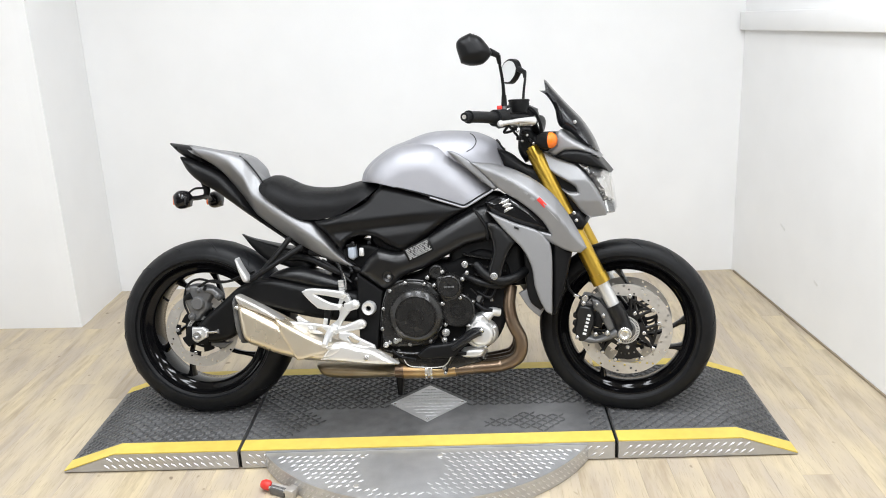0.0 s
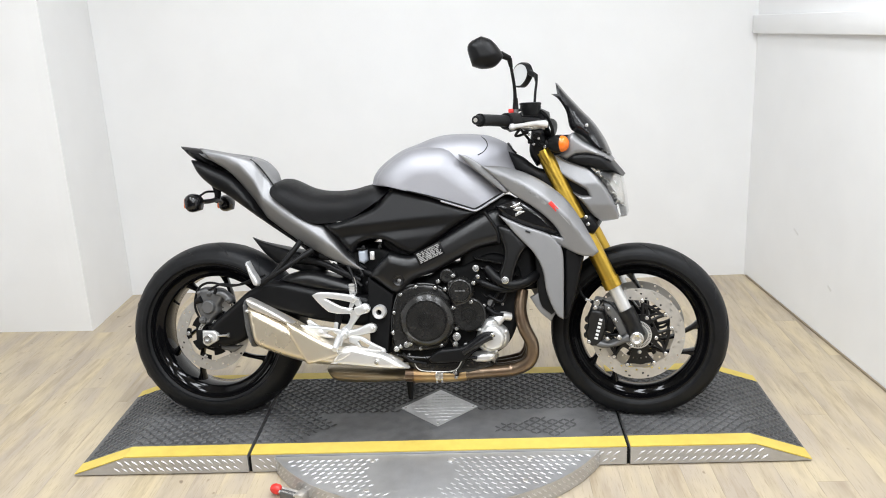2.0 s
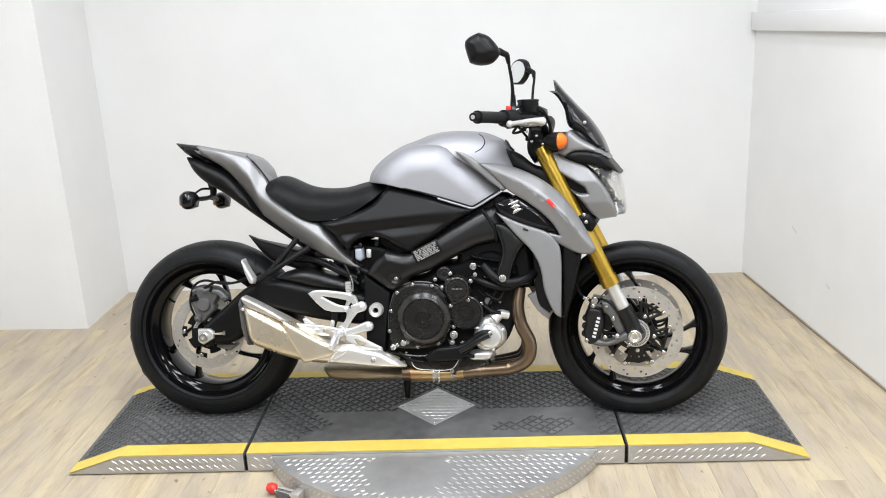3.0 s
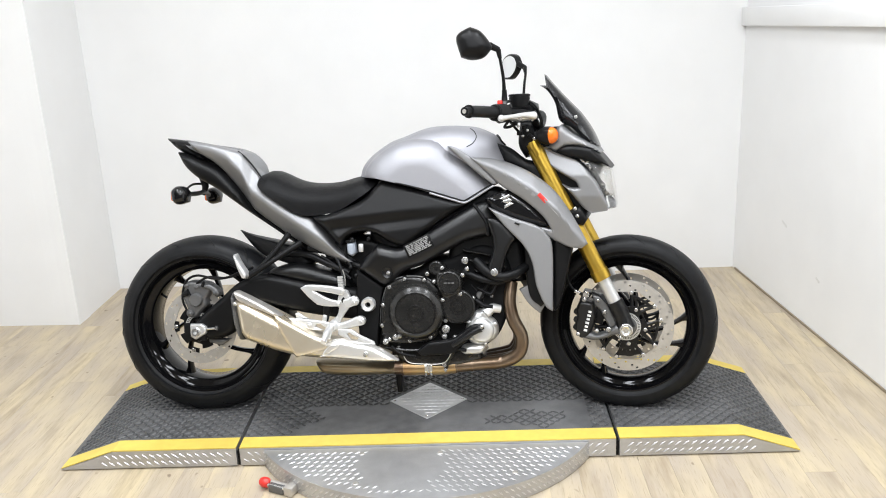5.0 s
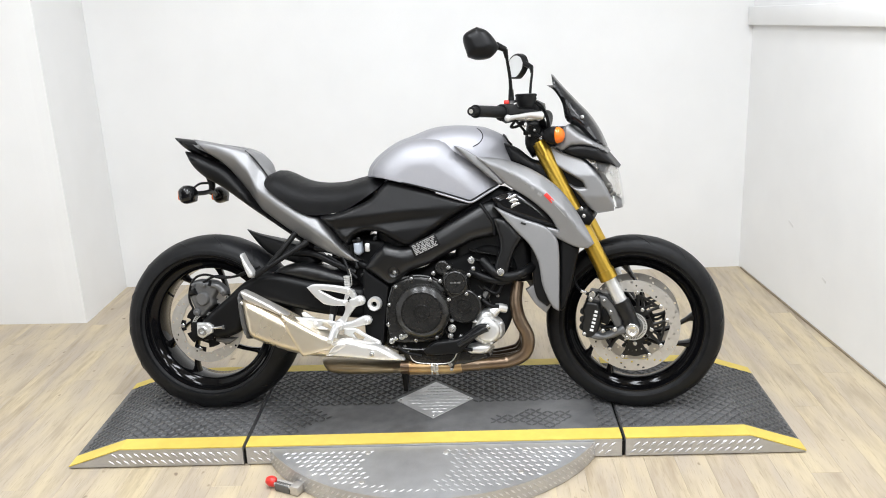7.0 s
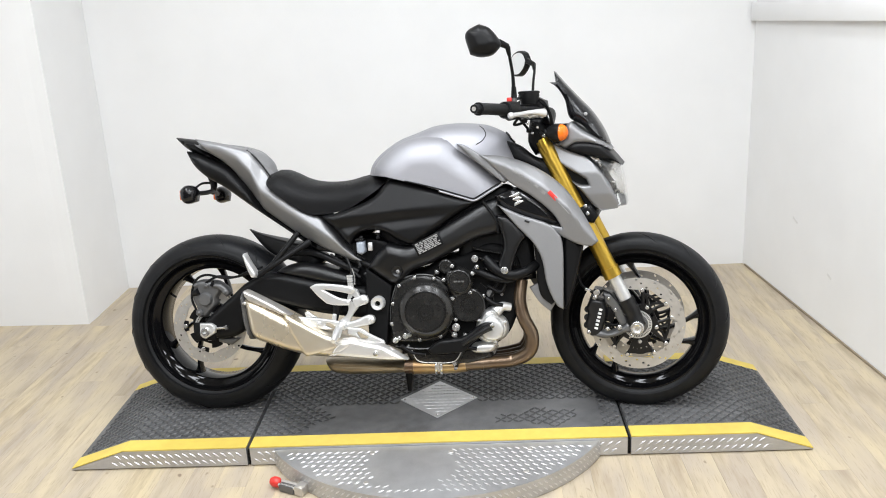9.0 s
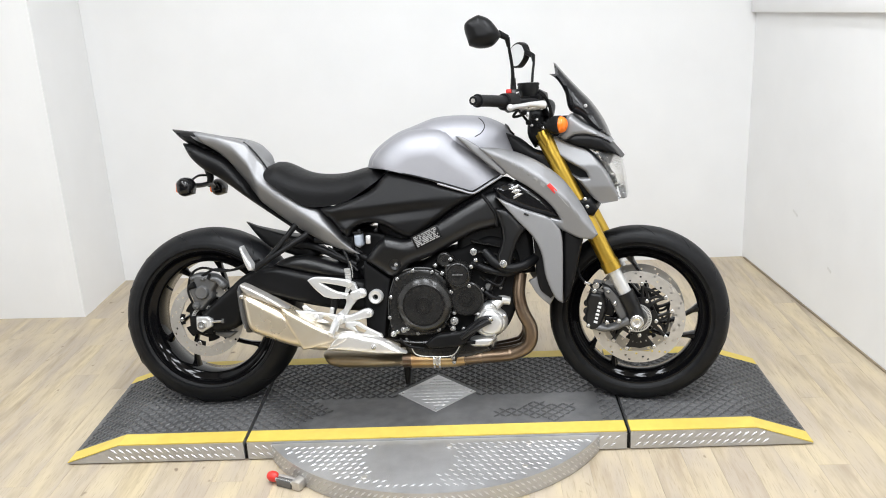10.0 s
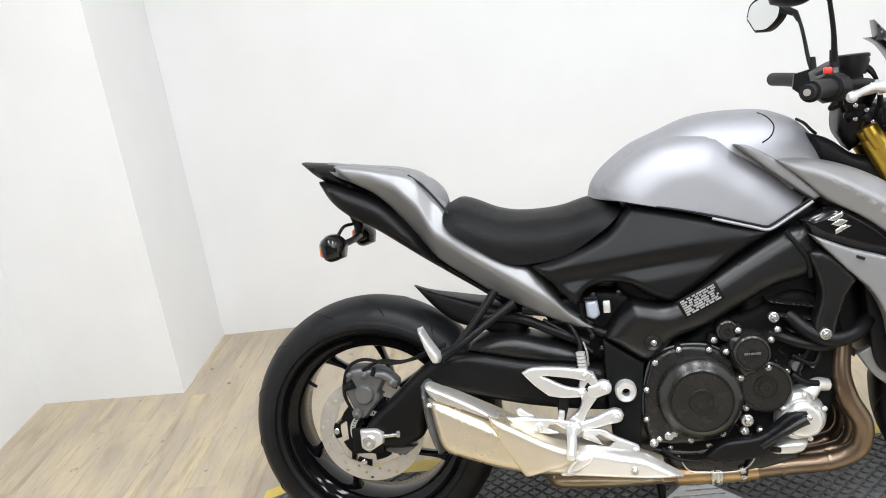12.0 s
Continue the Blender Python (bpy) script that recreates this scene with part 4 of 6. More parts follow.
# cast ribs of the block between the covers
for q in ([(0.215, -0.13, 0.44), (0.25, -0.13, 0.40), (0.262, -0.13, 0.36)], [(0.205, -0.14, 0.42), (0.232, -0.14, 0.37), (0.228, -0.14, 0.33)], [(0.10, -0.15, 0.30), (0.13, -0.15, 0.26), (0.17, -0.15, 0.25)], [(-0.07, -0.14, 0.23), (0.02, -0.15, 0.222), (0.09, -0.15, 0.235)]):
    part("case_rib", tube(q, 0.005, 8), ENGINE, engine)
part("oil_filler", revolve([(0, -0.155), (0.011, -0.155), (0.013, -0.15), (0.013, -0.12), (0, -0.12)], 20, at(0.248, 0, 0.405), closed=False), CALIPER, engine)
part("oil_pan", solid([(-0.047, 0.243), (0.108, 0.233), (0.224, 0.226), (0.262, 0.183), (0.145, 0.154), (0.009, 0.161), (-0.039, 0.184)], 0.10, 0.13, None, 0.02), ENGINE, engine)
part("side_rail", solid([(0.038, 0.226), (0.08, 0.256), (0.155, 0.267), (0.222, 0.312), (0.255, 0.315), (0.262, 0.3), (0.23, 0.282), (0.177, 0.237), (0.154, 0.218), (0.051, 0.211)], 0.185, 0.196, 0.17, 0.006, step=0.008), BLACK, engine, "black lower bracket")
pump = part("water_pump", solid([(0.203, 0.318), (0.221, 0.35), (0.24, 0.358), (0.268, 0.362), (0.279, 0.35), (0.281, 0.336), (0.30, 0.318), (0.308, 0.29), (0.30, 0.262), (0.276, 0.246), (0.238, 0.236), (0.208, 0.25), (0.195, 0.28)], 0.12, 0.170, 0.1, 0.02, step=0.007, corner=50), ALLOY, bike, "bright cast water pump cover")
part("pump_face", solid([(0.222, 0.318), (0.24, 0.334), (0.264, 0.332), (0.286, 0.312), (0.293, 0.288), (0.283, 0.262), (0.256, 0.25), (0.226, 0.256), (0.212, 0.284)], 0.168, 0.186, 0.15, 0.016, step=0.007), ALLOY, pump)
for k in range(5):
    a = radians(20 + 66 * k)
    bolt((0.252 + 0.047 * math.cos(a), -0.171, 0.296 + 0.05 * math.sin(a)), 0.0055, pump, ALLOY)
part("pump_neck", tube([(0.264, -0.16, 0.344), (0.286, -0.15, 0.361), (0.312, -0.14, 0.357)], [0.02, 0.016, 0.014]), ALLOY, pump)
part("pump_foot", solid([(0.175, 0.221), (0.194, 0.24), (0.247, 0.244), (0.269, 0.236), (0.246, 0.209), (0.19, 0.206)], 0.13, 0.165, 0.1, 0.012, step=0.008), ALLOY, pump)
part("pump_arm", tube([(0.156, -0.2, 0.246), (0.205, -0.205, 0.278), (0.236, -0.205, 0.296), (0.252, -0.205, 0.303)], [0.007, 0.009, 0.010, 0.011], 14), FRAME, pump, "black hose stub")
bolt((0.254, -0.214, 0.31), 0.006, pump)

# hoses and radiator
part("radiator_hose", tube([(0.237, -0.15, 0.52), (0.275, -0.18, 0.485), (0.317, -0.19, 0.469), (0.363, -0.18, 0.477), (0.404, -0.14, 0.498)], 0.016), HOSE, bike, "black radiator hose")
part("radiator_hose", tube([(0.195, -0.15, 0.483), (0.252, -0.17, 0.462), (0.307, -0.17, 0.452), (0.344, -0.15, 0.462)], 0.012), HOSE, bike)
part("radiator", solid([(0.392, 0.585), (0.467, 0.565), (0.484, 0.394), (0.446, 0.365), (0.408, 0.413)], 0.15, 0.155, None, 0.01), BLACK, bike, "black radiator")
part("frame_tube", tube([(0.225, -0.14, 0.345), (0.249, -0.15, 0.394), (0.284, -0.15, 0.459)], 0.006), HOSE, bike)
part("inner_shade", solid([(0.152, 0.605), (0.307, 0.641), (0.392, 0.581), (0.4, 0.446), (0.342, 0.447), (0.227, 0.506), (0.14, 0.512)], 0.10, 0.12, None, 0.02), BLACK, bike)

# exhaust
HP = [(0.351, -0.12, 0.445), (0.344, -0.13, 0.38), (0.356, -0.135, 0.32), (0.382, -0.135, 0.263), (0.373, -0.13, 0.208), (0.319, -0.12, 0.177), (0.223, -0.11, 0.166), (0.087, -0.1, 0.154), (-0.049, -0.1, 0.155)]
header = part("exhaust_header", tube(HP, [0.021, 0.021, 0.022, 0.022, 0.022, 0.022, 0.022, 0.024, 0.026], 16), HEADER, bike, "heat-stained steel exhaust pipe")
for dy in (0.058, 0.116, 0.174):
    pts = [(x - 0.004 * (dy / 0.058), y + dy, z - 0.004) for x, y, z in HP[:6]] + [(HP[7][0], HP[7][1] + dy * 0.35, HP[7][2])]
    part("pipe", tube(pts, 0.020, 14), HEADER, header)
for p in [(0.31, -0.12, 0.176), (0.214, -0.11, 0.164)]:
    part("weld", tube([(p[0] - 0.004, p[1], p[2]), (p[0] + 0.004, p[1], p[2])], 0.0232, 16), HEADER, header)
part("joint_sleeve", tube([(-0.022, -0.1, 0.154), (0.02, -0.1, 0.154), (0.105, -0.101, 0.155), (0.16, -0.105, 0.1605)], [0.0285, 0.0275, 0.0265, 0.0255], 24), STRAW, header, "straw and orange heat-tinted joint")
for x, z, r in ((-0.022, 0.154, 0.030), (0.16, 0.1605, 0.0275), (0.175, 0.162, 0.0255)):
    part("weld", tube([(x - 0.003, -0.1 - 0.03 * max(x - 0.1, 0), z), (x + 0.003, -0.1 - 0.03 * max(x - 0.1, 0), z + 0.0005)], r, 20), HEADER, header)
clamp = part("pipe_clamp", tube([(0.056, -0.1, 0.155), (0.062, -0.1, 0.155)], 0.0305, 24), BOLT, header, "bright pipe clamp")
part("band", tube([(0.073, -0.1, 0.155), (0.080, -0.1, 0.155)], 0.0305, 24), BOLT, clamp)
part("saddle", rbox(0.026, 0.006, 0.016, at(0.068, -0.131, 0.156), 0.002), STEEL, clamp)
stay = part("pipe_stay", tube([(0.128, -0.134, 0.158), (0.134, -0.138, 0.178), (0.15, -0.15, 0.205), (0.163, -0.16, 0.232)], [0.006, 0.005, 0.005, 0.006], 10), FRAME, header, "black pipe stay")
bolt((0.124, -0.137, 0.170), 0.0085, stay)
bolt((0.126, -0.135, 0.153), 0.0065, stay)
part("screw", tube([(0.07, -0.132, 0.172), (0.069, -0.132, 0.142)], 0.005, 8), BOLT, clamp)
part("clamp_wire", tube([(-0.016, -0.16, 0.22), (0.003, -0.165, 0.187), (0.047, -0.165, 0.179), (0.122, -0.16, 0.181), (0.153, -0.17, 0.221)], 0.0016, 8), STEEL, header)
part("collector", solid([(-0.329, 0.174), (-0.295, 0.181), (-0.167, 0.177), (-0.045, 0.169), (0.02, 0.174), (0.028, 0.141), (-0.05, 0.129), (-0.208, 0.124), (-0.291, 0.13), (-0.314, 0.146)], 0.07, 0.13, -0.06, 0.025, step=0.01), COLLECTOR, bike, "bronze-stained exhaust collector")
muffler = part("muffler", solid([(-0.567, 0.42), (-0.521, 0.409), (-0.464, 0.381), (-0.398, 0.347), (-0.323, 0.304), (-0.238, 0.273), (-0.144, 0.254), (-0.05, 0.219), (-0.05, 0.206), (-0.145, 0.204), (-0.25, 0.207), (-0.345, 0.215), (-0.431, 0.236), (-0.527, 0.271), (-0.548, 0.306)], 0.19, 0.252, 0.15, 0.03, step=0.01, power=0.6, corner=30), MUFFLER, bike, "short brushed steel muffler tinted straw")
part("end_cap", solid([(-0.574, 0.427), (-0.564, 0.432), (-0.55, 0.411), (-0.533, 0.272), (-0.548, 0.28), (-0.565, 0.335)], 0.2, 0.256, 0.15, 0.02, step=0.008), CALIPER, muffler, "grey muffler end cap")
part("edge_strip", solid([(-0.561, 0.435), (-0.542, 0.435), (-0.452, 0.389), (-0.4, 0.354), (-0.412, 0.347), (-0.472, 0.374), (-0.543, 0.405)], 0.225, 0.245, 0.2, 0.008, step=0.008), STEEL, muffler)
part("sleeve", solid([(-0.424, 0.365), (-0.383, 0.342), (-0.29, 0.292), (-0.215, 0.269), (-0.219, 0.254), (-0.33, 0.225), (-0.353, 0.221), (-0.371, 0.251), (-0.403, 0.308)], 0.246, 0.2565, 0.2, 0.012, step=0.008), MUFFLER, muffler)
part("heat_shield", solid([(-0.26, 0.268), (-0.203, 0.277), (-0.138, 0.263), (-0.091, 0.252), (-0.016, 0.207), (-0.102, 0.209), (-0.214, 0.219), (-0.275, 0.223), (-0.242, 0.243)], 0.25, 0.266, 0.22, 0.012, step=0.008, corner=26), SHIELD, muffler, "polished alloy heat shield")
part("shield_rib", solid([(-0.238, 0.262), (-0.197, 0.271), (-0.209, 0.253), (-0.243, 0.234), (-0.266, 0.231)], 0.258, 0.268, 0.24, 0.005, step=0.006), SHIELD, muffler)
bolt((-0.118, -0.268, 0.233), 0.009, muffler)
bolt((-0.548, -0.256, 0.399), 0.006, muffler)

# frame
frame_part = part("frame", solid([(-0.157, 0.499), (-0.129, 0.538), (-0.089, 0.579), (-0.029, 0.567), (0.013, 0.577), (0.086, 0.621), (0.228, 0.702), (0.282, 0.718), (0.307, 0.665), (0.317, 0.613), (0.269, 0.599), (0.209, 0.586), (0.144, 0.553), (0.068, 0.512), (-0.001, 0.487), (-0.043, 0.45), (-0.0735, 0.438)], 0.150, lambda x, z: 0.186 - 0.10 * max(0, 0.545 - z - 0.55 * max(x + 0.06, 0)), 0.09, 0.034, step=0.009, corner=34), FRAME, bike, "black twin-spar alloy frame")
part("pivot_plate", solid([(-0.1585, 0.496), (-0.0755, 0.4365), (-0.083, 0.376), (-0.092, 0.30), (-0.098, 0.236), (-0.134, 0.234), (-0.156, 0.262), (-0.160, 0.39)], 0.166, 0.170, 0.09, 0.004, step=0.009, corner=34), CASTING, frame_part, "matt black swingarm pivot plate")
part("spar_groove", tube([(0.234, -0.184, 0.707), (0.261, -0.186, 0.669), (0.277, -0.186, 0.64), (0.280, -0.184, 0.605)], 0.0055, 10), HOSE, frame_part)
part("frame_spar", mirrored(solid([(-0.157, 0.497), (-0.089, 0.579), (0.013, 0.577), (0.228, 0.702), (0.282, 0.718), (0.317, 0.613), (0.209, 0.585), (0.068, 0.512), (-0.043, 0.45), (-0.081, 0.341), (-0.092, 0.24), (-0.156, 0.267)], 0.135, 0.17, 0.09, 0.03, step=0.02)), FRAME, frame_part)
part("frame_arm", solid([(0.271, 0.664), (0.315, 0.656), (0.374, 0.596), (0.35, 0.563), (0.333, 0.519), (0.323, 0.475), (0.301, 0.464), (0.279, 0.475), (0.279, 0.509), (0.295, 0.575)], 0.18, 0.20, 0.16, 0.012, step=0.01), FRAME, frame_part, "black engine hanger")
bolt((0.298, -0.204, 0.486), 0.012, frame_part, depth=0.012)
bolt((0.142, -0.168, 0.641), 0.006, frame_part, FRAME)
for c, r in (((-0.12, -0.18, 0.383), 0.0225),):
    part("pivot_nut", revolve([(0.009, -0.196), (0.02, -0.198), (0.0235, -0.192), (0.0235, -0.165), (0.009, -0.165)], 6 * 6, at(c[0], 0, c[2])), ALLOY, frame_part, "bright swingarm pivot nut")
c = (-0.054, -0.17, 0.487)
part("boss", revolve([(0.009, -0.182), (0.017, -0.185), (0.02, -0.178), (0.02, -0.15), (0.009, -0.15)], 28, at(c[0], 0, c[2])), FRAME, frame_part)
bolt((-0.051, -0.178, 0.486), 0.008, frame_part)
# information label
plate_mid = (0.052, -0.1885, 0.575)
plate = part("label_plate", rbox(0.094, 0.0015, 0.044, at(*plate_mid) @ Matrix.Rotation(radians(-25), 4, "Y"), 0.0005), BLACK, frame_part, "black information label with unreadable print")
print_rng = random.Random(8)
for k in range(7):
    u = -0.040
    while u < 0.036:
        w = min(0.006 + 0.018 * print_rng.random(), 0.040 - u)
        bm = rbox(w, 0.001, 0.0036, at(*plate_mid) @ Matrix.Rotation(radians(-25), 4, "Y") @ at(u + w / 2, -0.0012, 0.0155 - k * 0.0052))
        part("print_bar", bm, LABEL, plate)
        u += w + 0.0015 + 0.004 * print_rng.random()

# swingarm, rear brake and axle
swing = part("swingarm", solid([(-0.734, 0.291), (-0.722, 0.33), (-0.639, 0.402), (-0.571, 0.457), (-0.481, 0.483), (-0.344, 0.456), (-0.228, 0.442), (-0.151, 0.425), (-0.151, 0.325), (-0.232, 0.332), (-0.348, 0.35), (-0.475, 0.38), (-0.544, 0.387), (-0.576, 0.348), (-0.592, 0.29), (-0.639, 0.266), (-0.693, 0.263)], 0.125, 0.152, 0.095, 0.02, step=0.012), BLACK, bike, "matt black swingarm")
part("swingarm_leg", mirrored(solid([(-0.734, 0.291), (-0.722, 0.33), (-0.573, 0.411), (-0.344, 0.456), (-0.151, 0.425), (-0.15, 0.348), (-0.347, 0.377), (-0.567, 0.323), (-0.693, 0.263)], 0.125, 0.152, 0.095, 0.02, step=0.02)), BLACK, swing)
part("swingarm_brace", solid([(-0.487, 0.481), (-0.446, 0.504), (-0.367, 0.514), (-0.27, 0.49), (-0.202, 0.466), (-0.175, 0.423), (-0.311, 0.44), (-0.428, 0.465)], 0.10, 0.142, 0.04, 0.025, step=0.012), FRAME, swing, "black swingarm brace")
rdisc = part("brake_disc", brake_disc(RC, -0.098, 0.129, 0.092, 8, 96), STEEL, bike, "drilled steel brake disc")


def rear_windows(i, k):
    u = k % 24
    return (i == 1 and 5 <= u < 19) or (i == 2 and not (8 <= u < 16))


part("carrier", polar_plate(RC, -0.096, 0.006, (0.03, 0.062, 0.078, 0.095), 120, rear_windows, lambda i, k: 0.003 * math.cos(2 * math.pi * k / 24) if i == 1 else 0), CASTING, rdisc, "black disc carrier")
for k in range(5):
    a = 2 * math.pi * (k * 24 + 12) / 120
    part("carrier_bolt", disc(0.0075, 0.009, at(RC.x + 0.086 * math.cos(a), -0.101, RC.z + 0.086 * math.sin(a)), 14), BOLT, rdisc)
part("sensor_ring", polar_plate(RC, -0.108, 0.003, (0.038, 0.041, 0.047, 0.05), 80, lambda i, k: i == 1 and k % 2 == 0), ALLOY, rdisc, "toothed sensor ring")
axle = (-0.714, -0.15, 0.292)
block = part("chain_adjuster", solid([(-0.739, 0.319), (-0.70, 0.319), (-0.684, 0.309), (-0.685, 0.286), (-0.722, 0.265), (-0.739, 0.276)], 0.160, 0.167, 0.148, 0.004, step=0.006, corner=30), ALLOY, bike, "bright axle block")
part("block_seat", rbox(0.075, 0.012, 0.062, at(axle[0] - 0.012, -0.146, axle[2] - 0.003), 0.004), CASTING, block)
part("axle_nut", revolve([(0.007, -0.178), (0.013, -0.178), (0.0165, -0.168), (0.0165, -0.16), (0.007, -0.16)], 24, at(axle[0] - 0.004, 0, axle[2])), BOLT, block)
part("adjuster_screw", tube([(axle[0] + 0.02, -0.158, axle[2] + 0.008), (axle[0] + 0.066, -0.158, axle[2] + 0.011)], 0.0045, 10), BOLT, block)
part("screw_head", tube([(axle[0] + 0.062, -0.158, axle[2] + 0.011), (axle[0] + 0.070, -0.158, axle[2] + 0.0115)], 0.0085, 6), BOLT, block)
rcal = part("rear_caliper", solid([(-0.771, 0.452), (-0.745, 0.462), (-0.691, 0.457), (-0.665, 0.442), (-0.676, 0.42), (-0.690, 0.40), (-0.688, 0.378), (-0.714, 0.352), (-0.73, 0.333), (-0.75, 0.334), (-0.759, 0.358), (-0.768, 0.383), (-0.776, 0.41)], 0.112, 0.132, 0.085, 0.012, step=0.007, corner=40), CALIPER, bike, "grey cast rear brake caliper")
part("piston_housing", revolve([(0, -0.147), (0.019, -0.147), (0.0225, -0.143), (0.0245, -0.12), (0, -0.12)], 32, at(-0.724, 0, 0.398), closed=False), CALIPER, rcal, "round piston housing")
part("slider_arm", solid([(-0.70, 0.452), (-0.668, 0.450), (-0.642, 0.428), (-0.64, 0.412), (-0.655, 0.404), (-0.664, 0.418), (-0.68, 0.432), (-0.70, 0.436)], 0.125, 0.141, 0.105, 0.007, step=0.006), CALIPER, rcal)
part("slider_boot", tube([(-0.772, -0.128, 0.415), (-0.748, -0.135, 0.425)], [0.009, 0.012], 14), HOSE, rcal, "black rubber boot")
part("bleed_nipple", tube([(-0.699, -0.138, 0.444), (-0.693, -0.14, 0.462)], [0.007, 0.004], 10), HOSE, rcal)
part("lower_lug", revolve([(0, -0.142), (0.010, -0.142), (0.0135, -0.137), (0.014, -0.11), (0, -0.11)], 22, at(-0.747, 0, 0.352), closed=False), CALIPER, rcal)
for p, r in (((-0.747, -0.143, 0.352), 0.006), ((-0.721, -0.136, 0.444), 0.009), ((-0.655, -0.142, 0.422), 0.008), ((-0.757, -0.136, 0.446), 0.007)):
    bolt(p, r, rcal, CALIPER)
part("brake_line", tube([(-0.759, -0.125, 0.351), (-0.775, -0.13, 0.402), (-0.76, -0.13, 0.46), (-0.719, -0.13, 0.481), (-0.65, -0.14, 0.47), (-0.58, -0.14, 0.481), (-0.516, -0.15, 0.508)], 0.0042, 8), HOSE, rcal, "black brake hose")
part("brake_line", tube([(-0.724, -0.13, 0.454), (-0.679, -0.13, 0.475), (-0.616, -0.14, 0.473), (-0.562, -0.145, 0.493)], 0.0042, 8), HOSE, rcal)
part("caliper_bracket", solid([(-0.693, 0.261), (-0.616, 0.258), (-0.648, 0.235), (-0.694, 0.247)], 0.11, 0.118, 0.1, 0.005, step=0.008), CALIPER, rcal)

# rearset, pegs and passenger hangers
rearset = part("footrest_hanger", solid([(-0.21, 0.44), (-0.187, 0.43), (-0.178, 0.405), (-0.181, 0.378), (-0.201, 0.35), (-0.212, 0.332), (-0.22, 0.313), (-0.23, 0.296), (-0.255, 0.296), (-0.262, 0.316), (-0.246, 0.331), (-0.226, 0.347), (-0.218, 0.37), (-0.223, 0.393)], 0.188, 0.194, 0.178, 0.004, step=0.006, corner=34), ALLOY, bike, "bright alloy rider footrest hanger")
part("heel_plate", solid([(-0.344, 0.442), (-0.318, 0.452), (-0.258, 0.449), (-0.205, 0.44), (-0.19, 0.43), (-0.204, 0.415), (-0.243, 0.424), (-0.278, 0.43), (-0.299, 0.433), (-0.278, 0.42), (-0.248, 0.405), (-0.222, 0.399), (-0.205, 0.398), (-0.215, 0.379), (-0.259, 0.38), (-0.289, 0.386), (-0.319, 0.413)], 0.197, 0.2015, 0.19, 0.004, step=0.005, corner=30), ALLOY, rearset, "bright slotted heel guard")
part("diamond_hole", solid([(-0.201, 0.411), (-0.193, 0.40), (-0.202, 0.388), (-0.210, 0.398)], 0.194, 0.1948, 0.18, 0.001, step=0.005), HOSE, rearset)
part("upper_arm", solid([(-0.205, 0.402), (-0.185, 0.406), (-0.169, 0.4125), (-0.155, 0.408), (-0.150, 0.395), (-0.156, 0.382), (-0.17, 0.378), (-0.192, 0.37), (-0.202, 0.38)], 0.190, 0.197, 0.18, 0.005, step=0.006, corner=50), ALLOY, rearset)
part("lower_arm", solid([(-0.242, 0.319), (-0.201, 0.327), (-0.164, 0.342), (-0.148, 0.346), (-0.134, 0.341), (-0.129, 0.33), (-0.136, 0.317), (-0.157, 0.312), (-0.194, 0.304), (-0.234, 0.296)], 0.190, 0.198, 0.18, 0.006, step=0.006, corner=50), ALLOY, rearset)
part("tail_plate", solid([(-0.388, 0.344), (-0.343, 0.34), (-0.29, 0.335), (-0.228, 0.323), (-0.234, 0.308), (-0.262, 0.31), (-0.278, 0.322), (-0.292, 0.322), (-0.296, 0.314), (-0.27, 0.302), (-0.291, 0.3), (-0.329, 0.306), (-0.356, 0.314)], 0.201, 0.206, 0.196, 0.004, step=0.005, corner=30), ALLOY, rearset, "bright slotted end plate")
part("bracket_tab", solid([(-0.367, 0.356), (-0.355, 0.36), (-0.335, 0.346), (-0.318, 0.338), (-0.36, 0.338)], 0.19, 0.194, 0.186, 0.003, step=0.006), ALLOY, rearset)
part("stay", solid([(-0.222, 0.304), (-0.179, 0.302), (-0.15, 0.284), (-0.103, 0.261), (-0.099, 0.251), (-0.105, 0.242), (-0.121, 0.243), (-0.168, 0.259), (-0.158, 0.268), (-0.152, 0.274), (-0.16, 0.276), (-0.186, 0.291), (-0.193, 0.287), (-0.178, 0.265), (-0.224, 0.284)], 0.194, 0.198, 0.188, 0.003, step=0.005, corner=30), ALLOY, rearset, "bright slotted stay")
for p, r in (((-0.166, -0.199, 0.395), 0.0105), ((-0.145, -0.2, 0.33), 0.0105), ((-0.203, -0.203, 0.432), 0.0075), ((-0.217, -0.203, 0.389), 0.0075), ((-0.316, -0.208, 0.32), 0.0095), ((-0.233, -0.2, 0.308), 0.008), ((-0.11, -0.2, 0.251), 0.007)):
    bolt(p, r, rearset, ALLOY)
part("pivot_boss", revolve([(0, -0.216), (0.012, -0.216), (0.016, -0.212), (0.018, -0.19), (0, -0.19)], 28, at(-0.238, 0, 0.312), closed=False), ALLOY, rearset)
part("foot_peg", tube([(-0.248, -0.2, 0.313), (-0.245, -0.26, 0.301), (-0.249, -0.3, 0.279)], [0.010, 0.011, 0.009], 12), ALLOY, rearset, "alloy foot peg")
part("brake_pedal", tube([(-0.236, -0.214, 0.318), (-0.244, -0.22, 0.298), (-0.251, -0.224, 0.269), (-0.256, -0.226, 0.243)], [0.010, 0.0085, 0.007, 0.0055], 12), ALLOY, rearset)
part("pedal_clevis", rbox(0.014, 0.012, 0.022, at(-0.265, -0.196, 0.341) @ Matrix.Rotation(radians(10), 4, "Y"), 0.003), ALLOY, rearset)
part("master_cylinder", tube([(-0.254, -0.18, 0.39), (-0.26, -0.185, 0.356), (-0.267, -0.185, 0.318)], [0.016, 0.012, 0.008], 14), BLACK, rearset)
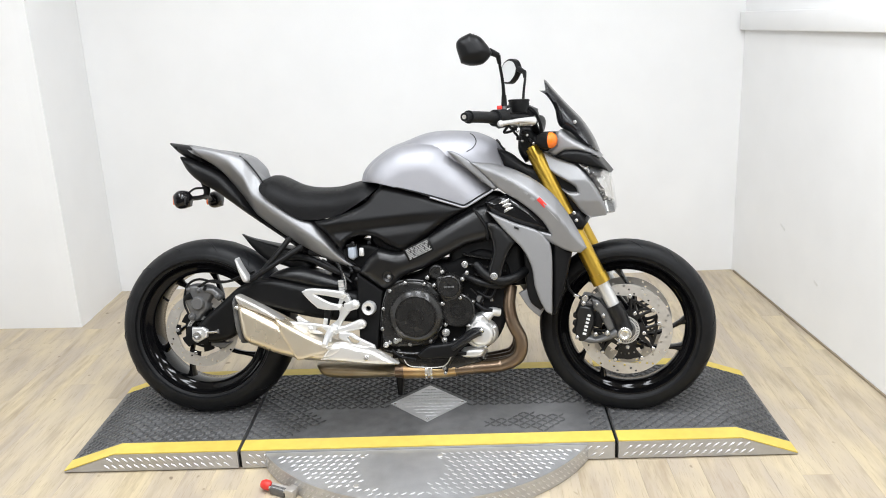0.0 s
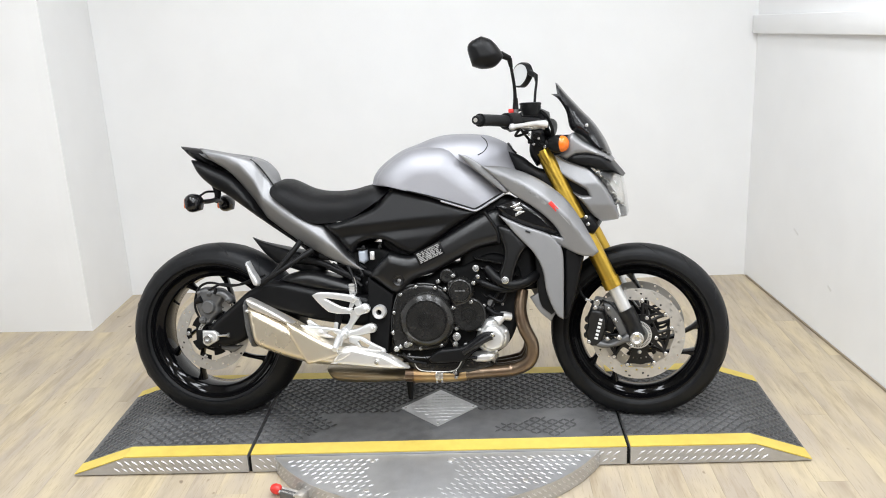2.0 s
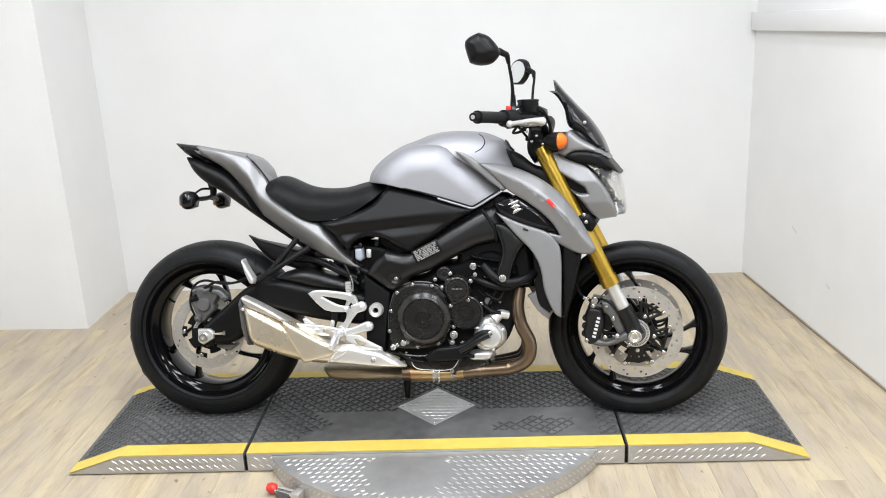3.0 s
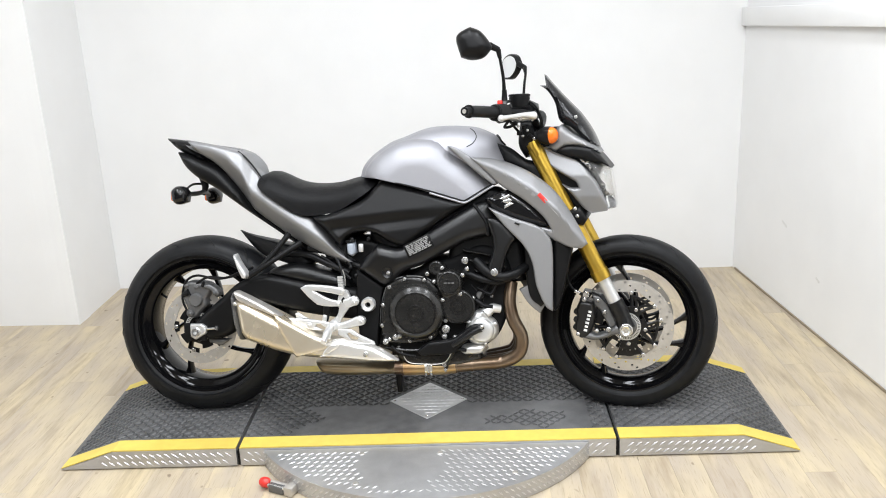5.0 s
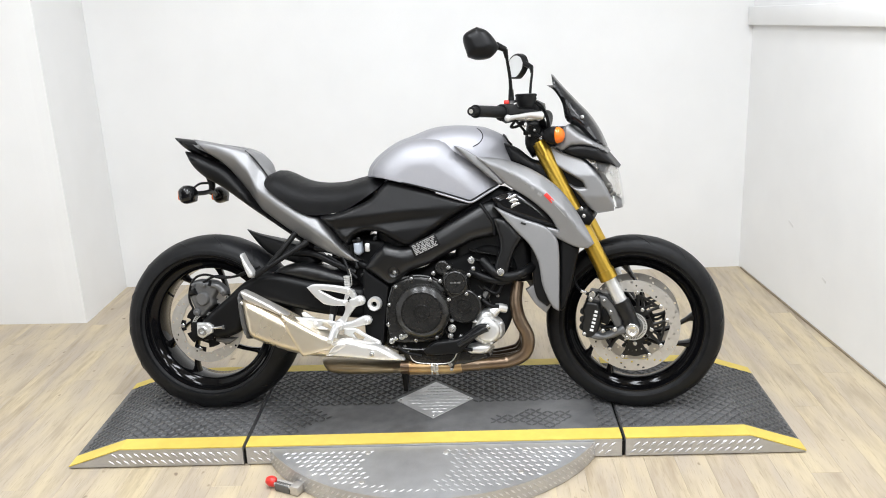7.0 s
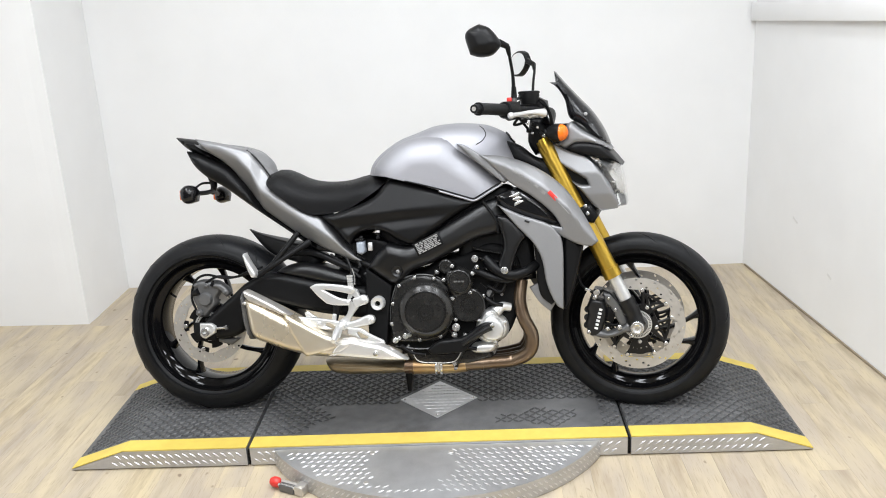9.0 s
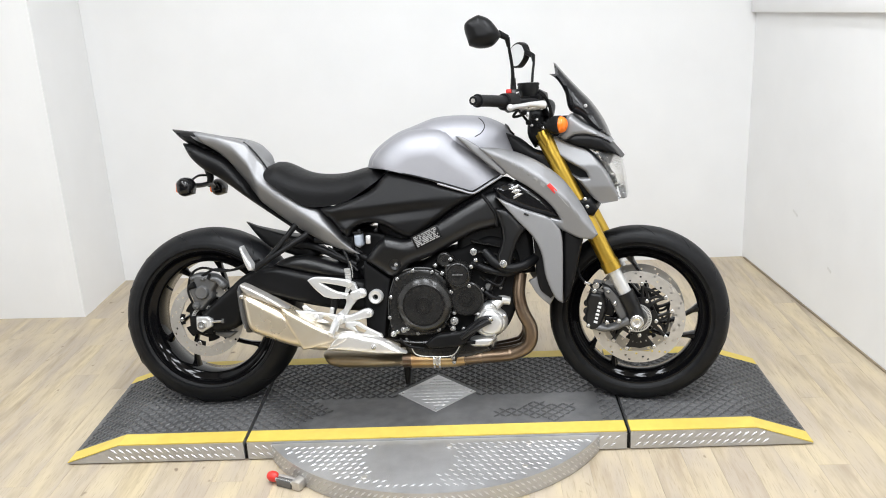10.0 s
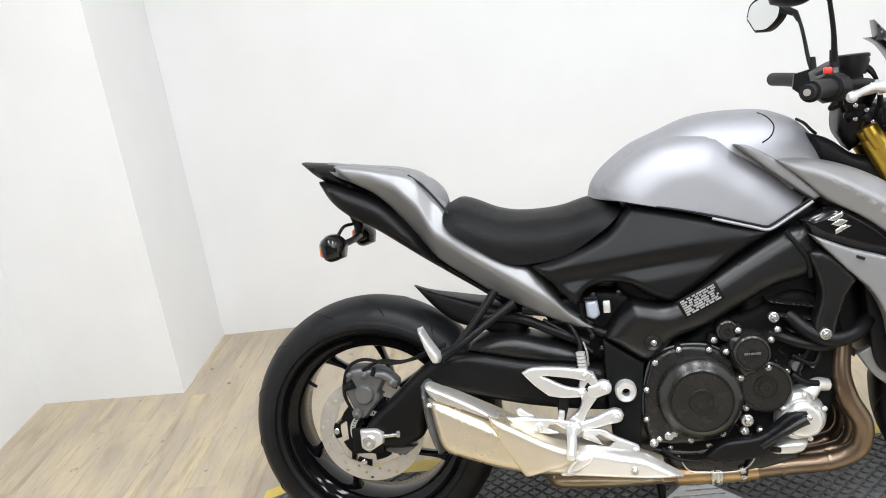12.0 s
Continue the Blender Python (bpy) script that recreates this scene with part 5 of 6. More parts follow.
for k in range(5):
    part("cylinder_rib", revolve([(0.005, -0.004), (0.0105, -0.003), (0.0105, 0.003), (0.005, 0.004)], 16, at(-0.2115 + k * 0.0006, -0.184, 0.474 - k * 0.008) @ Matrix.Rotation(radians(90), 4, "X")), ALLOY, rearset)
part("push_rod", tube([(-0.203, -0.18, 0.50), (-0.197, -0.178, 0.475), (-0.196, -0.18, 0.445)], 0.0025, 8), BOLT, rearset)
hanger = part("passenger_hanger", tube([(-0.392, -0.13, 0.62), (-0.435, -0.15, 0.565), (-0.488, -0.165, 0.506), (-0.53, -0.17, 0.48)], [0.010, 0.009, 0.009, 0.01], 12), BLACK, bike, "black passenger footrest hanger")
part("strut", tube([(-0.352, -0.13, 0.588), (-0.416, -0.15, 0.549), (-0.472, -0.165, 0.513), (-0.527, -0.17, 0.478)], [0.012, 0.009, 0.009, 0.01], 12), BLACK, hanger)
part("passenger_peg", solid([(-0.573, 0.554), (-0.561, 0.558), (-0.545, 0.527), (-0.523, 0.489), (-0.528, 0.473), (-0.543, 0.473), (-0.557, 0.504)], 0.175, 0.2, 0.165, 0.008, step=0.006), ALLOY, bike, "folded bright passenger peg")

# subframe and clutter under the seat
part("subframe", tube([(-0.335, -0.1, 0.566), (-0.27, -0.11, 0.555), (-0.206, -0.12, 0.524), (-0.151, -0.13, 0.501)], 0.012, 12), BLACK, bike, "black subframe tube")
part("subframe", tube([(-0.436, -0.08, 0.549), (-0.342, -0.1, 0.543), (-0.259, -0.12, 0.511), (-0.19, -0.13, 0.482)], 0.012, 12), BLACK, bike)
for q in ([(-0.248, -0.12, 0.549), (-0.225, -0.14, 0.522), (-0.211, -0.15, 0.485), (-0.216, -0.16, 0.455)], [(-0.29, -0.11, 0.539), (-0.228, -0.13, 0.502), (-0.185, -0.14, 0.464)], [(-0.2, -0.14, 0.579), (-0.198, -0.14, 0.537), (-0.182, -0.145, 0.507)], [(-0.393, -0.09, 0.555), (-0.312, -0.1, 0.531), (-0.229, -0.12, 0.536)]):
    part("cable", tube(q, 0.0055, 8), HOSE, bike, "black cable")
part("shock_cover", solid([(-0.301, 0.574), (-0.161, 0.601), (-0.043, 0.57), (-0.037, 0.453), (-0.147, 0.415), (-0.245, 0.455)], 0.06, 0.085, None, 0.02), BLACK, bike, "black shock linkage cover")
res = part("fluid_reservoir", solid([(-0.192, 0.585), (-0.165, 0.589), (-0.161, 0.551), (-0.174, 0.541), (-0.19, 0.549)], 0.15, 0.165, 0.13, 0.008, step=0.006), RESERVOIR, bike, "cloudy brake fluid reservoir")
part("lid", rbox(0.03, 0.03, 0.008, at(*(-0.179, -0.15, 0.591)), 0.002), BLACK, res)
part("reservoir_clip", rbox(0.016, 0.01, 0.028, at(*(-0.145, -0.15, 0.568)), 0.003), ALLOY, res)
for p in [(-0.182, -0.15, 0.502), (-0.173, -0.16, 0.597), (-0.117, -0.16, 0.598), (-0.163, -0.16, 0.476)]:
    bolt(p, 0.0065, bike, FRAME)

# bodywork: tank, side covers, seat and tail
tank = part("tank_top", solid([(-0.165, 0.805), (-0.154, 0.839), (-0.123, 0.875), (-0.062, 0.917), (-0.002, 0.94), (0.067, 0.964), (0.136, 0.971), (0.214, 0.967), (0.257, 0.958), (0.311, 0.93), (0.349, 0.886), (0.371, 0.847), (0.308, 0.798), (0.151, 0.778), (-0.046, 0.791)], 0.004, 0.128, None, 0.105, soft=(0, 11), step=0.010), SILVER, bike, "satin grey fuel tank")
part("tank_side", solid([(-0.137, 0.809), (-0.129, 0.835), (-0.093, 0.875), (-0.02, 0.918), (0.065, 0.928), (0.115, 0.921), (0.155, 0.895), (0.232, 0.841), (0.3, 0.776), (0.226, 0.717), (0.163, 0.727), (0.051, 0.76), (-0.043, 0.786)], 0.084, 0.168, 0.02, 0.095, soft=(0, 8), step=0.0075, power=0.56), SILVER, tank, "satin grey tank flank")
part("tank_side", mirrored(solid([(-0.137, 0.809), (-0.093, 0.875), (-0.02, 0.918), (0.065, 0.928), (0.115, 0.921), (0.155, 0.895), (0.232, 0.841), (0.3, 0.776), (0.226, 0.717), (0.051, 0.76)], 0.09, 0.168, 0.02, 0.06, soft=(0, 7), step=0.02, power=0.7)), SILVER, tank)
part("tank_trim", solid([(0.150, 0.897), (0.178, 0.890), (0.235, 0.853), (0.272, 0.818), (0.315, 0.772), (0.301, 0.764), (0.262, 0.797), (0.205, 0.846)], 0.163, lambda x, z: 0.171 + 0.06 * max(0, 0.62 * (0.305 - x) + 0.772 - z), 0.1, 0.004, step=0.007, corner=30), GREY, tank, "grey trim wedge")
part("tank_seam_line", tube(line_on(tank, [(0.221, 0.957), (0.236, 0.944), (0.243, 0.925), (0.232, 0.905), (0.212, 0.893)], 0.0002), 0.0016, 8, 2), BLACK, tank)
part("filler_edge", tube([(0.310, -0.012, 0.934), (0.318, -0.045, 0.924), (0.326, -0.062, 0.91), (0.338, -0.06, 0.898)], 0.0035, 8, 5), BLACK, tank)
part("airbox", solid([(-0.118, 0.775), (-0.039, 0.779), (0.154, 0.717), (0.29, 0.76), (0.347, 0.736), (0.393, 0.601), (0.307, 0.621), (0.221, 0.671), (0.014, 0.557), (-0.065, 0.554), (-0.123, 0.6)], 0.09, 0.11, None, 0.02, step=0.014), BLACK, bike, "black airbox under the tank")
SEAM = [(-0.078, -0.158, 0.794), (0.0, -0.168, 0.776), (0.091, -0.171, 0.752), (0.17, -0.1715, 0.727), (0.198, -0.172, 0.7185), (0.212, -0.172, 0.722), (0.25, -0.172, 0.744), (0.292, -0.170, 0.769)]
part("tank_groove", tube(SEAM, 0.0026, 8, 5), BLACK, tank)
part("tank_seam", tube([(x + (0.004 if x > 0.2 else 0), y - 0.0005, z - 0.0065) for x, y, z in SEAM[2:]], 0.0036, 8, 5), SILVER, tank, "pale edge line under the tank")


def cover_depth(x, z):
    """Where the side cover's face lies: a shelf that leans out to a long soft crease, a hollow under it and a lower lobe."""
    s = z - (0.657 + 0.105 * (x + 0.25))
    fade = min(max((0.21 - x) / 0.25, 0), 1)
    ease = lambda v: min(max(v, 0), 1) ** 2 * (3 - 2 * min(max(v, 0), 1))
    up = (s + math.hypot(s, 0.014)) / 2
    return 0.183 - 0.34 * up - fade * 0.017 * ease((0.012 - s) / 0.042) + fade * 0.013 * ease((-s - 0.022) / 0.036)


cover = part("side_cover", solid([(-0.303, 0.673), (-0.237, 0.687), (-0.14, 0.726), (-0.09, 0.775), (-0.06, 0.788), (0.054, 0.758), (0.163, 0.722), (0.218, 0.709), (0.123, 0.653), (0.012, 0.576), (-0.045, 0.585), (-0.095, 0.616), (-0.143, 0.623), (-0.186, 0.61), (-0.21, 0.576), (-0.24, 0.607), (-0.273, 0.642)], lambda x, z: cover_depth(x, z) - 0.022, cover_depth, 0.03, 0.02, step=0.0062, power=0.7), BLACK, bike, "satin black side cover with a long crease", angle=75)
part("cover_panel", mirrored(solid([(-0.303, 0.673), (-0.14, 0.726), (-0.073, 0.781), (0.054, 0.754), (0.218, 0.709), (0.012, 0.576), (-0.143, 0.623), (-0.21, 0.576)], 0.12, 0.17, 0.03, 0.04, step=0.02)), BLACK, cover)
part("seat", solid([(-0.494, 0.821), (-0.466, 0.832), (-0.434, 0.824), (-0.375, 0.797), (-0.315, 0.786), (-0.236, 0.788), (-0.176, 0.802), (-0.132, 0.809), (-0.097, 0.796), (-0.092, 0.779), (-0.118, 0.754), (-0.159, 0.726), (-0.209, 0.697), (-0.259, 0.683), (-0.319, 0.678), (-0.359, 0.685), (-0.408, 0.715), (-0.457, 0.75), (-0.492, 0.782)], 0.03, 0.155, None, 0.07, soft=(0, 8), step=0.012), VINYL, bike, "black vinyl rider seat")
def tail_depth(x, z):
    """The tail flank: it leans out to a ridge along its length and tucks in below."""
    ridge = float(np.interp(x, (-0.76, -0.66, -0.60, -0.55, -0.52, -0.45, -0.36, -0.28, -0.18), (0.928, 0.905, 0.877, 0.826, 0.765, 0.712, 0.655, 0.602, 0.54)))
    s = z - ridge
    width = 0.098 + 0.072 * min(max((x + 0.8) / 0.5, 0), 1)
    return width - (0.5 * (s + math.hypot(s, 0.008)) / 2) - 0.8 * (-s + math.hypot(s, 0.008)) / 2


# tail parts take darker GREY over SILVER, putting their shade into the colour
tail = part("tail_cowl", solid([(-0.745, 0.938), (-0.657, 0.922), (-0.57, 0.898), (-0.547, 0.878), (-0.498, 0.823), (-0.484, 0.778), (-0.445, 0.746), (-0.388, 0.701), (-0.339, 0.676), (-0.316, 0.668), (-0.287, 0.633), (-0.235, 0.566), (-0.177, 0.52), (-0.22, 0.526), (-0.30, 0.560), (-0.39, 0.606), (-0.432, 0.634), (-0.532, 0.706), (-0.572, 0.748), (-0.60, 0.79), (-0.622, 0.828), (-0.655, 0.864), (-0.703, 0.897)], lambda x, z: tail_depth(x, z) - 0.006, tail_depth, 0.02, 0.008, step=0.0065, power=1.0), GREY, bike, "satin grey tail cowl, darker than the tank to stand for shade", angle=75)
part("tail_panel", mirrored(solid([(-0.745, 0.938), (-0.57, 0.898), (-0.484, 0.778), (-0.316, 0.668), (-0.177, 0.52), (-0.43, 0.635), (-0.532, 0.719), (-0.65, 0.85)], 0.1, 0.125, 0.02, 0.03, step=0.02)), GREY, tail)
part("tail_top", solid([(-0.78, 0.948), (-0.69, 0.93), (-0.6, 0.909), (-0.537, 0.888), (-0.504, 0.857), (-0.493, 0.821), (-0.519, 0.794), (-0.591, 0.835), (-0.691, 0.888), (-0.752, 0.919)], 0.01, 0.085, None, 0.05, soft=(0, 5), step=0.012), GREY, tail)
part("tail_tip", solid([(-0.844, 0.955), (-0.764, 0.942), (-0.736, 0.922), (-0.666, 0.855), (-0.742, 0.881), (-0.802, 0.914)], 0.02, 0.075, None, 0.03, step=0.01), BLACK, tail, "black tail tip")
part("tail_lower", solid([(-0.797, 0.905), (-0.741, 0.89), (-0.655, 0.852), (-0.608, 0.81), (-0.57, 0.764), (-0.538, 0.714), (-0.438, 0.634), (-0.35, 0.579), (-0.311, 0.555), (-0.351, 0.551), (-0.429, 0.608), (-0.557, 0.697), (-0.665, 0.776), (-0.724, 0.811), (-0.769, 0.853)], 0.05, 0.09, None, 0.03, step=0.01), BLACK, tail, "black under-tail")
part("cowl_gap", tube([(-0.571, -0.088, 0.9), (-0.536, -0.1, 0.872), (-0.492, -0.11, 0.817), (-0.48, -0.115, 0.79)], 0.003, 8), BLACK, tail)
part("hugger", solid([(-0.602, 0.627), (-0.56, 0.61), (-0.461, 0.585), (-0.381, 0.564), (-0.323, 0.516), (-0.363, 0.496), (-0.443, 0.517), (-0.503, 0.534), (-0.552, 0.57)], lambda x, z: 0.008 + 0.05 * min(max((x + 0.60) / 0.2, 0), 1), lambda x, z: 0.012 + 0.07 * min(max((x + 0.60) / 0.2, 0), 1), None, 0.02, step=0.012), BLACK, bike, "black rear hugger")

# rear indicators on their stalk
stalk = part("tail_bracket", tube([(-0.732, 0, 0.815), (-0.725, 0, 0.782), (-0.735, 0, 0.754)], [0.014, 0.012, 0.008]), BLACK, bike, "black plate bracket")
for lat, c in ((-0.19, (-0.743, -0.19, 0.755)), (0.15, (-0.755, 0.15, 0.747))):
    lampbody = part("rear_indicator", solid([(c[0] + dx, c[2] + dz) for dx, dz in ((-0.03, 0.018), (-0.01, 0.032), (0.012, 0.028), (0.028, 0.008), (0.024, -0.022), (-0.006, -0.03), (-0.027, -0.02))], abs(lat) - 0.01 if lat < 0 else -lat - 0.02, abs(lat) + 0.024 if lat < 0 else -lat + 0.02, (abs(lat) - 0.03) if lat < 0 else -lat - 0.03, 0.02, step=0.007), GLOSS, bike, "black rear indicator")
    part("lens", rbox(0.012, 0.03, 0.034, at(c[0] - 0.0235, lat + 0.008, c[2]), 0.006, 3), ORANGE, lampbody, "orange indicator lens")
part("indicator_stalk", tube([(-0.734, -0.17, 0.759), (-0.725, -0.08, 0.76), (-0.728, 0, 0.764), (-0.751, 0.1, 0.752)], 0.008), BLACK, stalk)
part("wire", tube([(-0.747, -0.12, 0.777), (-0.749, -0.05, 0.792), (-0.737, 0, 0.793)], 0.004, 8), HOSE, stalk)

# front side cowls
def cowl_depth(x, z):
    """The upper radiator cowl: a ridge near its top edge, a sloping shelf above it and a nearly upright face below."""
    ridge = float(np.interp(x, (0.235, 0.30, 0.36, 0.43, 0.50, 0.55, 0.60), (0.850, 0.826, 0.795, 0.750, 0.688, 0.622, 0.566)))
    s = z - ridge
    return 0.186 + 0.034 * min(max((x - 0.25) / 0.3, 0), 1) - 0.85 * (s + math.hypot(s, 0.005)) / 2 - 0.20 * (-s + math.hypot(s, 0.005)) / 2


for side in (-1, 1):
    wing = solid([(0.225, 0.8575), (0.293, 0.853), (0.36, 0.834), (0.432, 0.797), (0.495, 0.745), (0.544, 0.677), (0.58, 0.611), (0.597, 0.575), (0.577, 0.559), (0.532, 0.566), (0.467, 0.6), (0.43, 0.63), (0.453, 0.627), (0.484, 0.619), (0.461, 0.657), (0.425, 0.694), (0.377, 0.731), (0.323, 0.765), (0.278, 0.81)], lambda x, z: cowl_depth(x, z) - 0.005, cowl_depth, 0.12, 0.007, step=0.007, corner=36, power=0.9)
    fin = solid([(0.28, 0.697), (0.358, 0.661), (0.435, 0.634), (0.467, 0.606), (0.486, 0.554), (0.484, 0.356), (0.46, 0.375), (0.432, 0.441), (0.419, 0.515), (0.392, 0.571), (0.344, 0.623)], 0.197, 0.205, 0.17, 0.005, step=0.007, corner=32)
    insert = solid([(0.268, 0.726), (0.34, 0.746), (0.407, 0.712), (0.449, 0.674), (0.479, 0.629), (0.43, 0.636), (0.357, 0.661), (0.297, 0.688)], 0.165, 0.182, 0.14, 0.02, step=0.01)
    inner = solid([(0.488, 0.598), (0.544, 0.566), (0.551, 0.542), (0.509, 0.375), (0.486, 0.347)], 0.15, 0.175, 0.1, 0.01, step=0.012)
    skirt = solid([(0.377, 0.421), (0.427, 0.448), (0.463, 0.373), (0.444, 0.341), (0.408, 0.373)], 0.138, 0.141, 0.12, 0.004, step=0.01)
    made = []
    for name, bm, mat, lab in (("radiator_cowl", wing, GREY, "matt grey radiator cowl"), ("fin", fin, GREY, ""), ("insert", insert, GLOSS, "gloss black insert"), ("inner_shroud", inner, BLACK, "black inner shroud"), ("skirt", skirt, GREY, "")):
        if side > 0:
            bm = mirrored(bm)
        made.append(part(name, bm, mat, made[0] if made else bike, lab))
    if side < 0:
        cowl = made[0]
for q in ([(0.318, 0.722), (0.351, 0.738), (0.351, 0.728), (0.334, 0.719)], [(0.326, 0.712), (0.345, 0.722), (0.36, 0.717), (0.343, 0.706)], [(0.334, 0.700), (0.334, 0.690), (0.366, 0.706), (0.351, 0.709)]):
    part("emblem_bar", solid(q, 0.1822, 0.1835, 0.17, 0.002, step=0.006), BOLT, cowl, "plain pale emblem shape")
for k in range(5):
    u = k / 4
    x, z = 0.338 + 0.088 * u, 0.801 - 0.056 * u - 0.012 * u * u
    part("print_bar", rbox(0.015, 0.0008, 0.010, on_surface(cowl, x, z, 33 + 9 * u), 0.0003), LABEL, cowl, "pale block of worn lettering")
part("red_mark", rbox(0.036, 0.001, 0.013, on_surface(cowl, 0.456, 0.722, 48), 0.0004), RED, cowl, "small red mark")
part("mark_tail", tube(line_on(cowl, [(0.473, 0.70), (0.488, 0.684), (0.507, 0.662)], 0.0002), 0.0011, 8, 2), LABEL, cowl)
part("slot", tube([(0.366, -0.208, 0.645), (0.381, -0.208, 0.639)], 0.003, 8), BLACK, cowl)

# headlamp, nose and screen
nose = part("headlamp_cowl", steered(solid([(0.456, 0.888), (0.489, 0.894), (0.516, 0.876), (0.56, 0.858), (0.589, 0.844), (0.632, 0.801), (0.66, 0.758), (0.686, 0.702), (0.684, 0.683), (0.635, 0.675), (0.604, 0.696), (0.572, 0.736), (0.538, 0.772), (0.563, 0.76), (0.593, 0.759), (0.584, 0.778), (0.559, 0.794), (0.522, 0.817), (0.486, 0.85), (0.47, 0.869)], 0.118, lambda x, z: 0.130 - 0.30 * max(0, z - 0.80) - 0.25 * max(0, 0.73 - z), None, 0.008, step=0.006, corner=24, power=0.9)), GREY, bike, "matt grey headlamp cowl")
part("cowl_cut", steered(solid([(0.481, 0.857), (0.528, 0.822), (0.6, 0.78), (0.603, 0.754), (0.581, 0.743), (0.62, 0.679), (0.613, 0.664), (0.58, 0.687), (0.53, 0.763)], 0.08, 0.09, None, 0.006, step=0.01)), BLACK, nose, "black recess")
part("upper_cowl", steered(solid([(0.489, 0.89), (0.516, 0.915), (0.522, 0.955), (0.537, 0.965), (0.575, 0.934), (0.639, 0.897), (0.664, 0.869), (0.597, 0.89), (0.552, 0.892), (0.52, 0.874)], 0.09, 0.12, None, 0.014, step=0.008, corner=30)), GREY, nose)
part("lens", steered(solid([(0.588, 0.854), (0.661, 0.834), (0.693, 0.819), (0.704, 0.756), (0.711, 0.689), (0.681, 0.682), (0.66, 0.746), (0.631, 0.804)], 0.07, 0.125, None, 0.02, step=0.008, corner=30)), CLEAR, nose, "clear headlamp lens")
part("reflector", steered(solid([(0.624, 0.824), (0.661, 0.816), (0.679, 0.775), (0.689, 0.716), (0.667, 0.757), (0.642, 0.798)], 0.05, 0.10, None, 0.03, step=0.01)), SHIELD, nose, "bright reflector")
part("visor", steered(solid([(0.515, 0.878), (0.537, 0.896), (0.567, 0.9), (0.599, 0.897), (0.639, 0.888), (0.669, 0.856), (0.699, 0.819), (0.668, 0.831), (0.589, 0.85), (0.547, 0.86)], 0.09, 0.124, None, 0.014, step=0.008, corner=30)), BLACK, nose, "black visor panel")
screen_rim = part("windscreen", steered(solid([(0.477, 1.131), (0.506, 1.096), (0.554, 1.043), (0.597, 0.997), (0.634, 0.941), (0.657, 0.888), (0.622, 0.896), (0.567, 0.95), (0.526, 0.977), (0.512, 1.033), (0.487, 1.075), (0.461, 1.095), (0.482, 1.094)], 0.03, lambda x, z: 0.06 + max(0, 1.12 - z) * 0.28, None, 0.03, step=0.009)), SMOKE, bike, "smoked black windscreen")
bolt((0.584, -0.1, 0.987), 0.006, screen_rim, m=STEER)
IND = (0.512, -0.15, 0.931)
INDAX = at(IND[0], -0.15, IND[2]) @ Matrix.Rotation(radians(76), 4, "Z")
part("fork_cap", steered(tube([(0.467, -0.118, 0.87), (0.454, -0.118, 0.894), (0.446, -0.118, 0.913)], [0.019, 0.019, 0.017], 24, 8)), GOLD, bike, "gold fork cap")
ind = part("front_indicator", steered(revolve([(0, -0.02), (0.008, -0.0192), (0.014, -0.017), (0.019, -0.0135), (0.023, -0.009), (0.0255, -0.003), (0.0265, 0.004), (0.0265, 0.012), (0, 0.012)], 28, INDAX, closed=False)), ORANGE, bike, "orange round front indicator")
part("cup", steered(merge(revolve([(0, 0.004), (0.029, 0.004), (0.029, 0.022), (0.019, 0.044), (0, 0.046)], 28, INDAX, closed=False), tube([(IND[0] - 0.02, -0.14, IND[2]), (IND[0] - 0.015, -0.06, IND[2])], 0.009))), BLACK, ind)
mt = mirrored(revolve([(0, -0.168), (0.02, -0.164), (0.027, -0.15), (0.027, -0.132), (0.018, -0.12), (0, -0.04)], 28, at(IND[0] - 0.01, 0, IND[2] - 0.05), closed=False))
part("front_indicator", steered(mt), ORANGE, bike, "orange round front indicator")

# handlebar, controls and instruments
GR = [(0.301, -0.435, 1.013), (0.323, -0.365, 1.012), (0.358, -0.27, 1.008)]
bar = part("handlebar", steered(tube([GR[0], GR[1], GR[2], (0.44, -0.18, GR[2][2] - 0.005), (0.455, -0.06, 0.965), (0.455, 0.06, 0.965), (0.44, 0.18, GR[2][2] - 0.005), (GR[2][0], 0.27, GR[2][2]), (GR[0][0], 0.435, GR[0][2])], 0.011, 14)), BLACK, bike, "black tapered handlebar")
part("grip", steered(tube(GR, [0.0175, 0.0175, 0.0185], 18)), RUBBER, bar, "black rubber grip")
part("bar_end", steered(tube([Vector(GR[0]) + (Vector(GR[0]) - Vector(GR[1])) * 0.35, Vector(GR[0])], [0.013, 0.0145], 18)), RUBBER, bar, "black bar end weight")
part("bar_end_screw", steered(tube([Vector(GR[0]) + (Vector(GR[0]) - Vector(GR[1])) * 0.37, Vector(GR[0])], 0.0065, 14)), STEEL, bar, "bright bar end screw")
part("grip_flange", steered(tube([Vector(GR[0]).lerp(Vector(GR[1]), 0.08), Vector(GR[0]).lerp(Vector(GR[1]), -0.02)], 0.0195, 20)), RUBBER, bar)
part("grip_flange", steered(tube([Vector(GR[1]).lerp(Vector(GR[2]), 0.80), Vector(GR[1]).lerp(Vector(GR[2]), 0.92)], 0.024, 20)), RUBBER, bar)
part("grip", steered(mirrored(tube(GR, [0.0175, 0.0175, 0.0185], 18))), RUBBER, bar, "black rubber grip")
part("switch_box", steered(solid([(0.332, 1.028), (0.369, 1.036), (0.386, 1.014), (0.382, 0.98), (0.349, 0.974), (0.327, 0.993)], 0.2, 0.25, 0.18, 0.014, step=0.008)), BLACK, bar, "black switch box")
